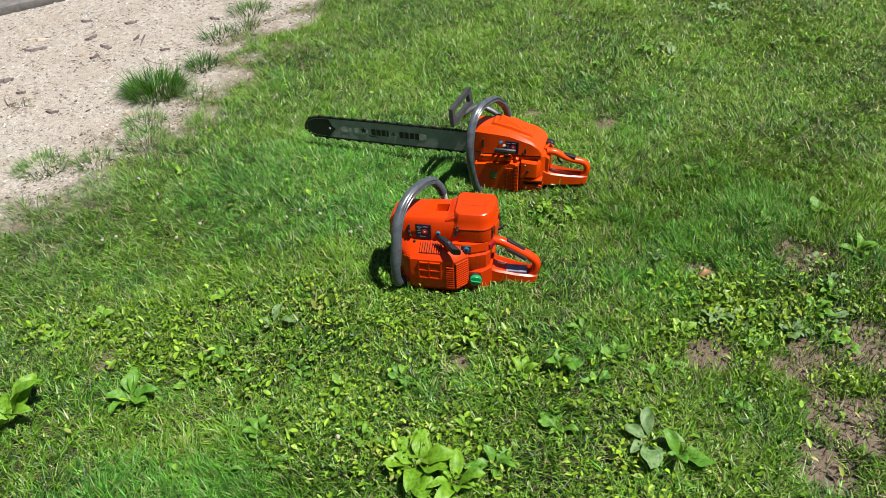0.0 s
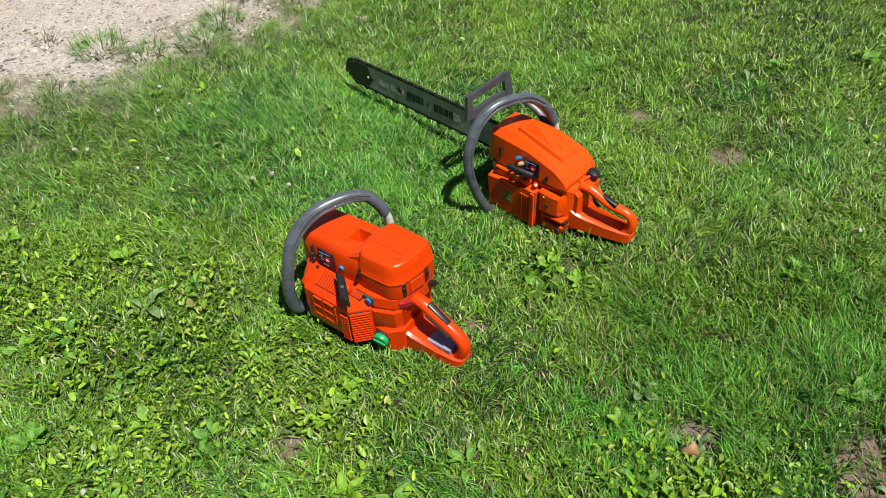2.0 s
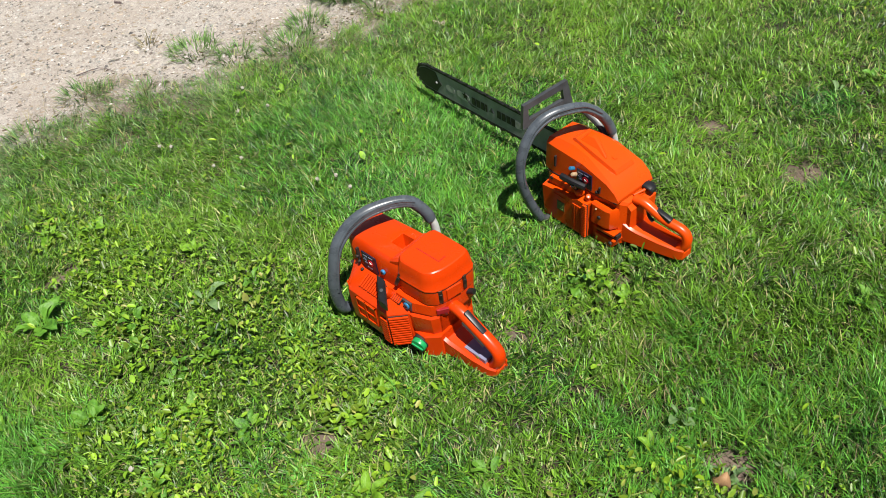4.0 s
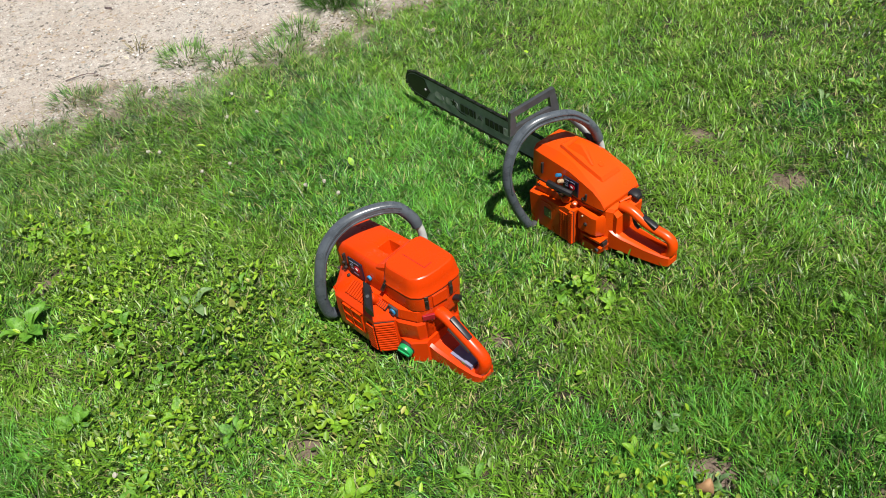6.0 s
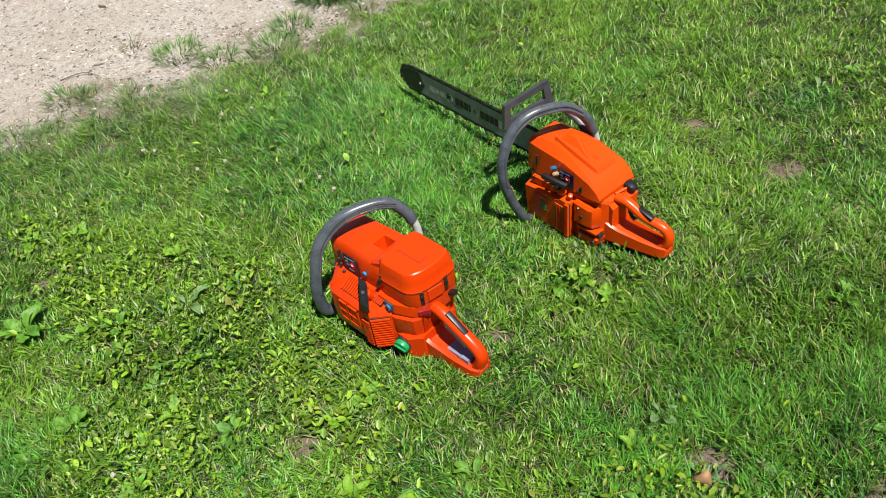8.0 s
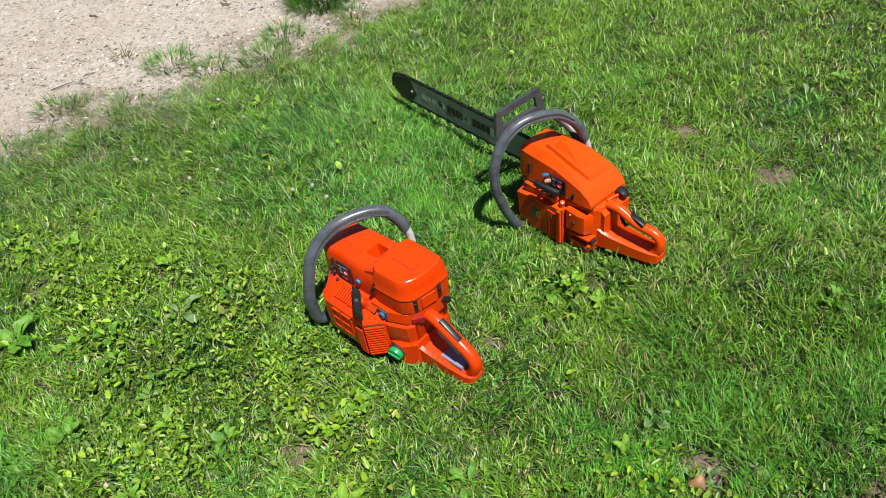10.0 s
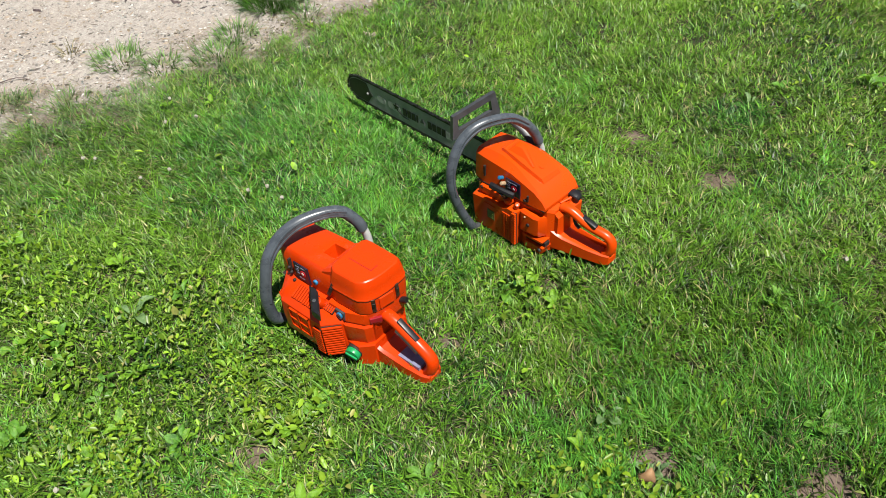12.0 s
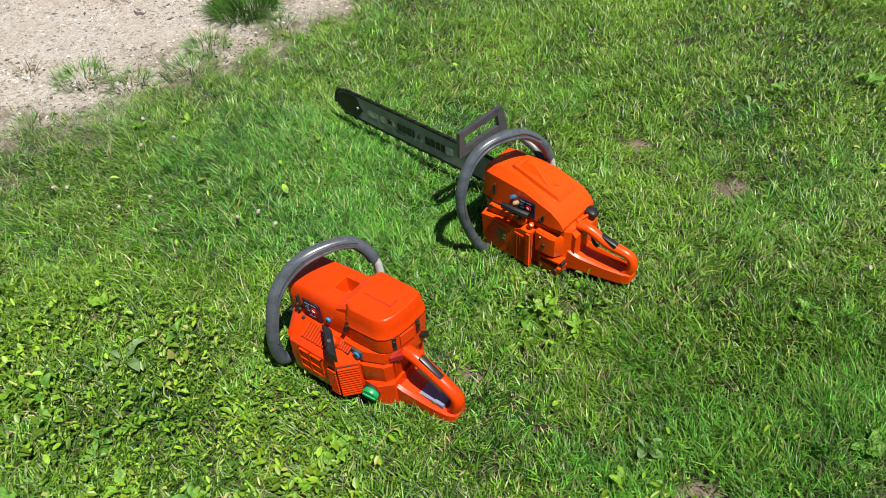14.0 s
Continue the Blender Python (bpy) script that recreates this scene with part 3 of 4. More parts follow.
def saw_without_bar():
    saw = thing("chainsaw", pose(SAW_A[0], SAW_A[1], 0, 0, 0, SAW_A[2]), "red-orange chainsaw without its bar, resting on the grass", "chainsaw", "chainsaws on the lawn")
    O = ORANGE_A
    part("crankcase", loft([sec(-0.156, -0.036, 0.044, 0.010, 0.120, 0.006), sec(-0.136, -0.050, 0.052, -0.01, 0.121, 0.006), sec(-0.118, -0.058, 0.060, -0.02, 0.124, 0.006), sec(0.06, -0.066, 0.060, -0.02, 0.122, 0.006),
                            sec(0.098, -0.062, 0.058, -0.018, 0.116, 0.006), sec(0.118, -0.046, 0.050, -0.015, 0.112, 0.006)]), O, saw, "", 0.0022)
    # cylinder cover with its pocket
    sp = (-0.014, 0.020)
    bm = loft([sec(-0.172, -0.026, 0.040, 0.124, 0.166, 0.004, 0.008, sp, 0.003), sec(-0.162, -0.040, 0.048, 0.120, 0.186, 0.006, 0.010, sp, 0.004), sec(-0.140, -0.056, 0.054, 0.120, 0.194, 0.006, 0.010, sp, 0.004),
               sec(-0.112, -0.060, 0.056, 0.120, 0.199, 0.008, 0.012, sp, 0.006), sec(-0.040, -0.062, 0.058, 0.120, 0.203, 0.008, 0.014, sp, 0.006),
               sec(-0.004, -0.062, 0.058, 0.120, 0.205, 0.008, 0.014, sp, 0.006), sec(0.05, -0.060, 0.056, 0.120, 0.205, 0.010, 0.014, sp, 0.006)])
    pocket(bm, (-0.022, 0.003, 0.204), (0, 0, -0.040))
    part("cylinder_cover", bm, O, saw, "", 0.0016)
    part("cover_seam", box(-0.143, 0.05, -0.0632, 0.060, 0.1185, 0.1205), DARK, saw)
    # air filter cover: a straight belt below, drawn in above
    plan = [(0.012, -0.050), (0.030, -0.0640), (0.100, -0.0610), (0.117, -0.049), (0.127, -0.027), (0.132, 0.004), (0.133, 0.048), (0.122, 0.062), (0.020, 0.064), (0.010, 0.050)]

    plan = [tuple(a[i] + (b[i] - a[i]) * f for i in (0, 1)) for a, b in zip(plan, plan[1:] + plan[:1]) for f in (0.14, 0.86)]

    def ring(z, k, dx=0.0):
        return [Vector((0.072 + (x - 0.072) * k + dx, 0.002 + (y - 0.002) * k, z)) for x, y in plan]

    body = part("filter_body", loft([ring(0.098, 0.950), ring(0.102, 0.960), ring(0.137, 0.975)]), O, saw, "", 0.0012, 1)
    part("body_seam", loft([ring(0.1365, 0.972), ring(0.1400, 0.972)]), DARK, body)
    belt = part("filter_base", loft([ring(0.1395, 0.988), ring(0.1420, 0.996), ring(0.176, 1.0)]), O, saw, "", 0.0012, 1)
    cover = part("filter_cover", loft([ring(0.1790, 1.012), ring(0.1815, 1.012), ring(0.1840, 0.990), ring(0.204, 0.950), ring(0.2180, 0.905), ring(0.2240, 0.870), ring(0.2260, 0.830)]), O, saw,
                 "smooth red-orange air filter cover", 0.0008, 1)
    part("cover_seam", loft([ring(0.1755, 1.001), ring(0.1795, 1.001)]), DARK, belt)
    part("cover_shoulder", loft([sec(-0.004, -0.054, 0.050, 0.186, 0.2035, 0.004, 0.004), sec(0.012, -0.052, 0.050, 0.186, 0.2140, 0.004, 0.008), sec(0.034, -0.048, 0.050, 0.186, 0.2235, 0.008, 0.010)]), O, cover, "", 0.0012)
    part("panel_line", box(0.036, 0.100, -0.0100, -0.0088, 0.2240, 0.2264), BADGE, cover)
    part("panel_line", box(0.0988, 0.1000, -0.0088, 0.010, 0.2240, 0.2264), BADGE, cover)
    part("rear_panel", block(pose(0.1312, -0.008, 0.160, 0, 0, 79), 0.036, 0.004, 0.030), O, belt, "raised panel between the clips", 0.0010, 1)
    clip(saw, pose(0.026, -0.0640, 0.172, -14, 21, 0))
    clip(saw, pose(0.1225, -0.0375, 0.161, 0, 0, 56))
    clip(saw, pose(0.1345, 0.022, 0.165, 0, 0, 88))
    # starter side: a slanted shoulder with slots above an upright panel
    def face(x, o=0.0, low=-0.008):
        profile = ((-0.056, 0.136), (-0.066, 0.132), (-0.101, 0.115), (-0.112, 0.102), (-0.114, 0.060), (-0.112, 0.014), (-0.102, low), (-0.056, low))
        return [Vector((x, min(-0.056, y + o) if y < -0.06 else y, z)) for y, z in profile]

    part("starter_housing", loft([face(-0.132, 0.036), face(-0.116, 0.014), face(-0.098), face(-0.02), face(0.028), face(0.061, 0.033)]), O, saw, "", 0.0018)
    rear = [[Vector((x, y + o, z)) for y, z in ((-0.050, 0.138), (-0.072, 0.136), (-0.0755, 0.112), (-0.0730, 0.106), (-0.0790, 0.100), (-0.0780, 0.062), (-0.070, 0.030), (-0.050, 0.030))] for x, o in ((0.020, 0.0), (0.070, 0.0), (0.108, 0.016), (0.118, 0.030))]
    part("rear_shell", loft(rear), O, saw, "", 0.0014)
    grille(saw, O, pose(-0.043, -0.0838, 0.1238, -64, 0, 0), 0.062, 0.034, 9, True, 0.005)
    for z in (0.040, 0.066, 0.093):
        part("panel_rib", box(-0.075, -0.010, -0.1165, -0.111, z, z + 0.003), O, saw, "", 0.0008, 1)
    for x in (-0.075, -0.046, -0.013):
        part("panel_rib", box(x, x + 0.003, -0.1165, -0.111, 0.040, 0.096), O, saw, "", 0.0008, 1)
    grille(saw, O, pose(-0.104, -0.0985, 0.1085, -48, 0, -24), 0.022, 0.018, 4, False, 0.003, "front_vent")
    grille(saw, O, pose(0.0447, -0.0980, 0.054, 0, 0, 46.5), 0.043, 0.090, 12, False, 0.0045)
    grille(saw, O, pose(0.015, -0.1142, 0.048, 0, 0, 0), 0.022, 0.078, 10, False, 0.0035, "corner_vent")
    grille(saw, O, pose(0.024, -0.0795, 0.1272, -64, 0, 0), 0.034, 0.014, 6, True, 0.003, "small_vent")
    part("pull_grip", loft([[Vector((x, y, z)) + Vector((a * 0.0132, 0, b * 0.0095)) for a, b in ((-1, -0.6), (-0.6, -1), (0.6, -1), (1, -0.6), (1, 0.6), (0.6, 1), (-0.6, 1), (-1, 0.6))]
                            for x, y, z in ((-0.014, -0.079, 0.156), (0.000, -0.091, 0.154), (0.020, -0.108, 0.149), (0.034, -0.120, 0.145))]), BLACK, saw, "black plastic pull grip", 0.0018)
    part("grip_button", disc((0.012, -0.1010, 0.1605), (0.1, -0.25, 1), 0.004, 0.004, 12), GUARD, saw)
    part("cord_guide", disc((0.006, -0.084, 0.136), (0.1, -0.7, 1.2), 0.012, 0.028, 16, None, 0.009), O, saw, "", 0.001)
    sticker(saw, -0.089, -0.045, 0.139, 0.186, -0.0620)
    bolt(saw, (-0.025, -0.0625, 0.160), 0.0062, BLUE)
    part("blue_label", box(0.042, 0.068, -0.0772, -0.0725, 0.1135, 0.1340), GUARD, saw, "dull grey square plate", 0.0006, 1)
    bolt(saw, (0.056, -0.0785, 0.1235), 0.0080, BLUE, name="blue_plug")
    for x, y, z in ((-0.104, -0.0635, 0.146), (-0.107, -0.0640, 0.160), (-0.092, -0.0690, 0.1330)):
        bolt(saw, (x, y, z), 0.0036, DARK)
    part("cover_slot", box(-0.1090, -0.1050, -0.0630, -0.056, 0.140, 0.182), DARK, saw)
    part("tank", loft([sec(0.052, -0.076, 0.056, -0.022, 0.046, 0.004), sec(0.096, -0.078, 0.056, -0.022, 0.050, 0.004), sec(0.124, -0.056, 0.044, -0.020, 0.054, 0.004)]), O, saw, "", 0.002)
    cap = part("fuel_cap", disc((0.082, -0.0850, 0.023), (0.16, -1, -0.12), 0.0175, 0.014, 24), GREEN, saw, "bright green fuel cap", 0.002)
    part("cap_grip", block(pose(0.0835, -0.0932, 0.0222, 6, 12, 9), 0.030, 0.004, 0.006), GREEN, cap, "", 0.001, 1)
    part("cap_collar", disc((0.0806, -0.0765, 0.024), (0.16, -1, -0.12), 0.0190, 0.009, 24), DARK, saw)
    part("badge", block(pose(0.1225, -0.0385, 0.1190, 0, 0, 56), 0.026, 0.006, 0.013), BADGE, saw, "small dark red badge", 0.0005, 1)
    part("choke_knob", tube([(0.124, 0.030, 0.122), (0.144, 0.036, 0.128)], 0.007, None, 10, per=0), BLACK, saw, "black choke lever")
    part("front_plate", box(-0.164, -0.150, -0.030, 0.040, 0.000, 0.112), BLACK, saw, "dark front of the engine", 0.003)
    part("spike_bolt", tube([(-0.140, -0.068, 0.080), (-0.144, -0.070, 0.050)], 0.0042, None, 8, Vector((1, 0, 0)), 0), ALU, saw, "bright steel screw")
    rear_handle(saw, O, -0.012, -0.012, (0.136, 0.117), 0.257, 0.045, 0.102, 0.034, 0.004, 0.0145)
    front_handle(saw, [(-0.1358, -0.1066, 0.0100), (-0.1380, -0.1204, 0.0280), (-0.1373, -0.1240, 0.0880), (-0.1346, -0.1114, 0.1474), (-0.1335, -0.0924, 0.1945), (-0.1272, -0.0598, 0.2276), (-0.1143, -0.0235, 0.2470), (-0.0980, 0.0132, 0.2530), (-0.0803, 0.0490, 0.2507), (-0.0630, 0.0770, 0.2398), (-0.0470, 0.0962, 0.2086), (-0.0402, 0.1029, 0.1860)],
                 0.0135, [(-0.0403, 0.1019, 0.192), (-0.0367, 0.1086, 0.162), (-0.0346, 0.1094, 0.120), (-0.0351, 0.1035, 0.060), (-0.0386, 0.0636, 0.030)],
                 [(-0.1373, -0.1125, 0.016), (-0.1280, -0.0972, 0.008), (-0.1106, -0.0706, 0.006), (-0.0984, -0.0466, 0.006)])
    part("muffler", box(-0.172, -0.162, -0.02, 0.034, 0.03, 0.10), CHAIN, saw, "dark steel muffler", 0.004)


def chain_bar(saw):
    """The bar with its chain, print and black nose; it hangs a little towards the tip."""
    y = 0.066
    x_tip, x_back = -0.792, -0.080

    def mid(x):
        return 0.086 + (x + 0.08) * 0.022

    def half(x):
        f = (x - x_tip) / 0.055
        return 0.036 * math.sqrt(max(0.0, 1 - (1 - min(1, f)) ** 2)) if f < 1 else 0.036 + 0.002 * math.sin((x - x_tip) / 0.72 * math.pi)

    xs = [x_tip + 0.055 * (1 - math.cos(a * math.pi / 2 / 8)) for a in range(9)] + [x_tip + 0.055 + (x_back - x_tip - 0.055) * a / 24 for a in range(1, 25)]
    upper = [(x, mid(x) + half(x)) for x in xs]
    lower = [(x, mid(x) - half(x)) for x in xs[1:]][::-1]
    bar = part("guide_bar", slab(upper + lower, y - 0.0025, y + 0.0025), STEEL, saw, "grey steel guide bar with dark block print")
    # black nose
    nx = [x_tip + 0.004 + 0.05 * (1 - math.cos(a * math.pi / 2 / 8)) for a in range(9)] + [x_tip + 0.075, x_tip + 0.092]
    nose = [(x, mid(x) + max(0.0, half(x) - 0.003)) for x in nx] + [(x_tip + 0.105, mid(x_tip) + 0.012), (x_tip + 0.118, mid(x_tip)), (x_tip + 0.105, mid(x_tip) - 0.014)]
    nose += [(x, mid(x) - max(0.0, half(x) - 0.003)) for x in nx[1:]][::-1]
    part("bar_nose", slab(nose, y - 0.0036, y + 0.0036), NOSE, bar, "black bar nose")
    bolt(bar, (x_tip + 0.095, y - 0.0045, mid(x_tip)), 0.004, STEEL, name="nose_rivet")
    for x0, x1, h in ((-0.652, -0.612, 0.011), (-0.602, -0.545, 0.0125), (-0.360, -0.322, 0.012)):
        c = [(x0 + (x1 - x0) / 2 + (x1 - x0) / 2 * math.copysign(abs(math.cos(w)) ** 0.6, math.cos(w)), mid(x0) + h * math.copysign(abs(math.sin(w)) ** 0.7, math.sin(w)))
             for w in (2 * math.pi * k / 20 for k in range(20))]
        part("pale_patch", slab(c, y - 0.0031, y - 0.0020), SILVER, bar, "pale silver patch")
    star = [(-0.563 + r * math.sin(a), mid(-0.563) + 0.004 + r * math.cos(a)) for a, r in ((k * math.pi / 5, 0.014 if k % 2 == 0 else 0.006) for k in range(10))]
    part("star_mark", slab(star, y - 0.0042, y - 0.0032), INK, bar)
    part("star_swash", slab([(-0.562, mid(-0.56) - 0.004), (-0.535, mid(-0.53) - 0.016), (-0.505, mid(-0.5) - 0.019), (-0.534, mid(-0.53) - 0.020)], y - 0.0042, y - 0.0032), INK, bar)
    for x0, n in ((-0.532, 4), (-0.424, 4)):
        for k in range(n):
            x = x0 + k * 0.0196
            w = 0.0150 if k != n - 1 or x0 > -0.5 else 0.007
            z = mid(x) + 0.001
            part("print_bar", slab([(x, z - 0.0120), (x + w, z - 0.0120), (x + w, z + 0.0120), (x, z + 0.0120)], y - 0.0042, y - 0.0030), INK, bar)
    ring = [(-0.4475 + 0.012 * math.cos(w), mid(-0.447) + 0.011 * math.sin(w)) for w in (2 * math.pi * k / 3 + math.pi / 2 for k in range(3))]
    part("emblem", slab(ring, y - 0.0040, y - 0.0030), GUARD, bar)
    # chain: tie straps and cutters all round
    bm = bmesh.new()
    line = [(x, mid(x) + half(x) + 0.001) for x in xs[::-1]] + [(x, mid(x) - half(x) - 0.001) for x in xs[1:]]
    track = [Vector((x, 0, z)) for x, z in line]
    at, left, k = 0, 0.0, 0
    for a, b in zip(track, track[1:]):
        seg = (b - a).length
        while left < seg:
            p = a.lerp(b, left / seg)
            d = (b - a).normalized()
            n = Vector((-d.z, 0, d.x))
            if n.dot(Vector((p.x, 0, p.z)) - Vector((p.x if abs(d.x) > 0.3 else p.x + 0.02, 0, mid(p.x)))) < 0:
                n = -n
            m = Matrix((( d.x, 0, n.x, p.x), (0, 1, 0, y), (d.z, 0, n.z, p.z), (0, 0, 0, 1)))
            block(m @ pose(0, 0, 0.0025), 0.0125, 0.0085, 0.0055, bm)
            if k % 3 == 0:
                block(m @ pose(0.001, -0.002, 0.0068, 0, -8, 0), 0.0105, 0.006, 0.0045, bm)
                block(m @ pose(-0.008, 0, 0.0065), 0.003, 0.003, 0.005, bm)
            k += 1
            left += 0.0145
        left -= seg
    part("saw_chain", bm, CHAIN, bar, "dark oily saw chain")


def saw_with_bar():
    saw = thing("chainsaw", pose(SAW_B[0], SAW_B[1], 0, 0, 0, SAW_B[2]), "orange chainsaw with a long bar and chain, resting on the grass", "chainsaw", "chainsaws on the lawn")
    O = ORANGE_B
    part("crankcase", loft([sec(-0.122, -0.036, 0.064, -0.01, 0.116, 0.008), sec(-0.104, -0.048, 0.074, -0.02, 0.122, 0.006), sec(0.05, -0.050, 0.076, -0.015, 0.126, 0.006),
                            sec(0.108, -0.040, 0.072, 0.000, 0.130, 0.006), sec(0.120, -0.026, 0.062, 0.004, 0.124, 0.006)]), O, saw, "", 0.0022)
    # long top cover: its lower edge climbs and its roof falls towards the back
    bm = loft([sec(-0.140, -0.028, 0.052, 0.118, 0.176, 0.008, 0.010, None, 0.004), sec(-0.126, -0.042, 0.066, 0.116, 0.197, 0.010, 0.012, None, 0.004),
               sec(-0.096, -0.050, 0.074, 0.118, 0.204, 0.020, 0.014, None, 0.005), sec(-0.050, -0.052, 0.078, 0.121, 0.205, 0.022, 0.016, None, 0.006),
               sec(0.000, -0.053, 0.080, 0.125, 0.199, 0.018, 0.012, None, 0.006), sec(0.074, -0.053, 0.078, 0.130, 0.175, 0.007, 0.006, None, 0.004),
               sec(0.098, -0.052, 0.075, 0.132, 0.158, 0.004, 0.004, None, 0.003), sec(0.110, -0.050, 0.072, 0.133, 0.141, 0.003, 0.003, None, 0.002)])
    cover = part("top_cover", bm, O, saw, "smooth orange sloping top cover", 0.0018, 2)
    part("cover_seam", loft([[Vector((x, y, z + h)) for y, h in ((-0.0520, -0.002), (-0.0520, 0.001), (0.079, 0.001), (0.079, -0.002))] for x, z in ((-0.112, 0.1160), (-0.050, 0.1205), (0.108, 0.1325))]), DARK, saw)
    # raised rib with its wedge
    ridge = [[Vector((x, y0, z - 0.005)), Vector((x, y0 + 0.005, z + h)), Vector((x, y1 - 0.005, z + h)), Vector((x, y1, z - 0.005))]
             for x, y0, y1, z, h in ((-0.070, -0.010, 0.046, 0.205, 0.001), (-0.062, -0.013, 0.046, 0.2055, 0.007), (0.002, -0.022, 0.054, 0.1990, 0.0085), (0.066, -0.018, 0.050, 0.1780, 0.0075),
                                     (0.073, -0.018, 0.050, 0.1755, 0.001))]
    part("cover_rib", loft(ridge), O, cover, "", 0.001)
    part("cover_wedge", loft([[Vector((-0.050, -0.006, 0.210)), Vector((-0.040, 0.008, 0.221)), Vector((-0.040, 0.028, 0.225)), Vector((-0.050, 0.038, 0.210))],
                              [Vector((-0.020, -0.008, 0.205)), Vector((-0.018, 0.010, 0.222)), Vector((-0.018, 0.020, 0.224)), Vector((-0.020, 0.028, 0.205))],
                              [Vector((0.034, -0.008, 0.192)), Vector((0.032, -0.006, 0.2000)), Vector((0.032, -0.003, 0.2000)), Vector((0.034, 0.002, 0.192))]]), O, cover, "", 0.0008)
    part("cover_emblem", disc((0.040, 0.016, 0.1950), (0.23, 0, 1), 0.008, 0.002, 6), O, cover, "raised plain emblem", 0.0004, 1)
    part("cover_slot", box(-0.088, -0.0835, -0.0525, -0.046, 0.140, 0.170), DARK, saw)
    part("cover_slot", box(0.056, 0.060, -0.0550, -0.050, 0.138, 0.154), DARK, saw)
    # starter side
    bm = slab([(-0.104, -0.006), (0.040, -0.004), (0.042, 0.104), (0.014, 0.106), (0.000, 0.098), (-0.060, 0.096), (-0.112, 0.086)], -0.074, -0.046, None, 0.005)
    part("starter_housing", bm, O, saw, "", 0.0025)
    part("starter_lip", slab([(-0.098, 0.094), (-0.020, 0.098), (-0.006, 0.108), (0.014, 0.110), (0.012, 0.120), (-0.040, 0.118), (-0.094, 0.114)], -0.062, -0.046, None, 0.002), O, saw, "", 0.0016)
    grille(saw, O, pose(0.0345, -0.0735, 0.052, 0, 0, 0), 0.012, 0.100, 18, False, 0.006)
    grille(saw, O, pose(0.011, -0.0738, 0.046, 0, 0, 0), 0.032, 0.082, 15, False, 0.0028, "side_vent")
    for x in (0.003, 0.011, 0.019):
        part("vent_bar", box(x - 0.001, x + 0.001, -0.0775, -0.074, 0.006, 0.086), O, saw, "", 0.0004, 1)
    part("raised_line", box(-0.066, -0.030, -0.0760, -0.073, 0.080, 0.083), O, saw, "", 0.0008, 1)
    part("green_print", box(-0.056, -0.032, -0.0752, -0.0730, 0.038, 0.066), Mat("green_print", 0.5, colour=(0.081, 0.068, 0.0186)).m, saw, "faded green print", 0.0002, 1)
    bm = bmesh.new()
    for k in range(4):
        box(-0.054, -0.035 - 0.002 * (k % 2), -0.0760, -0.0750, 0.042 + k * 0.006, 0.0445 + k * 0.006, bm)
    part("print_lines", bm, Mat("yellow_green_print", 0.5, colour=(0.099, 0.161, 0.031)).m, saw)
    part("side_tank", loft([[Vector((x, y, z)) for y, z in ((-0.030, lo), (y0 + 0.004, lo), (y0, lo + 0.006), (y0, hi - 0.006), (y0 + 0.005, hi), (-0.030, hi))]
                            for x, y0, lo, hi in ((0.046, -0.064, 0.046, 0.112), (0.086, -0.064, 0.049, 0.111), (0.098, -0.060, 0.050, 0.110), (0.106, -0.048, 0.052, 0.109), (0.110, -0.036, 0.053, 0.108))]), O, saw, "", 0.0012)
    part("tank_lip", slab([(0.056, 0.036), (0.114, 0.040), (0.116, 0.046), (0.056, 0.042)], -0.063, -0.036), O, saw, "", 0.001, 1)
    part("tank_groove", box(0.054, 0.116, -0.0520, -0.036, 0.020, 0.036), DARK, saw)
    part("lower_tank", slab([(0.052, -0.004), (0.112, 0.002), (0.118, 0.024), (0.054, 0.020)], -0.060, -0.030, None, 0.003), O, saw, "", 0.002)
    bolt(saw, (0.070, -0.0645, 0.078), 0.0045, DARK)
    bolt(saw, (0.060, -0.0645, 0.098), 0.0022, TAN)
    bolt(saw, (0.104, -0.0600, 0.014), 0.005, GUARD)
    bolt(saw, (-0.086, -0.0600, 0.110), 0.0045, DARK)
    bolt(saw, (0.050, -0.0535, 0.137), 0.004, DARK)
    sticker(saw, -0.012, 0.034, 0.132, 0.174, -0.0535)
    part("blue_knob", disc((-0.024, -0.058, 0.170), (-0.1, -1, 0.5), 0.0048, 0.014, 16), BLUE, saw, "small blue knob", 0.001)
    part("choke_knob", disc((-0.012, -0.064, 0.162), (0.1, -1, 0.6), 0.0058, 0.016, 16, None, 0.0046), TAN, saw, "tan plug beside the pull grip", 0.0015)
    part("pull_grip", tube([(-0.040, -0.077, 0.150), (-0.008, -0.074, 0.149), (0.026, -0.066, 0.145)], 0.0075, 0.0085, 8, per=3), BLACK, saw, "black T-shaped pull grip")
    part("grip_stem", disc((-0.004, -0.068, 0.134), (0, -1, 1.6), 0.008, 0.026, 14), BLACK, saw)
    part("cord_guide", disc((0.002, -0.060, 0.120), (0, -0.6, 1), 0.014, 0.014, 16, None, 0.010), O, saw, "", 0.001)
    part("cord_guide", disc((0.030, -0.060, 0.114), (0.5, -0.3, 1), 0.008, 0.016, 12, None, 0.006), O, saw, "", 0.001)
    lever = part("stop_lever", loft([[Vector((x, 0.046 + w * math.cos(a), z + 0.005 * math.sin(a))) for a in (math.pi * k / 6 for k in range(12))] for x, z, w in ((0.098, 0.134, 0.010), (0.104, 0.137, 0.013), (0.122, 0.137, 0.013), (0.132, 0.134, 0.011), (0.136, 0.130, 0.007))]), BLACK, saw, "dark grey lever knob")
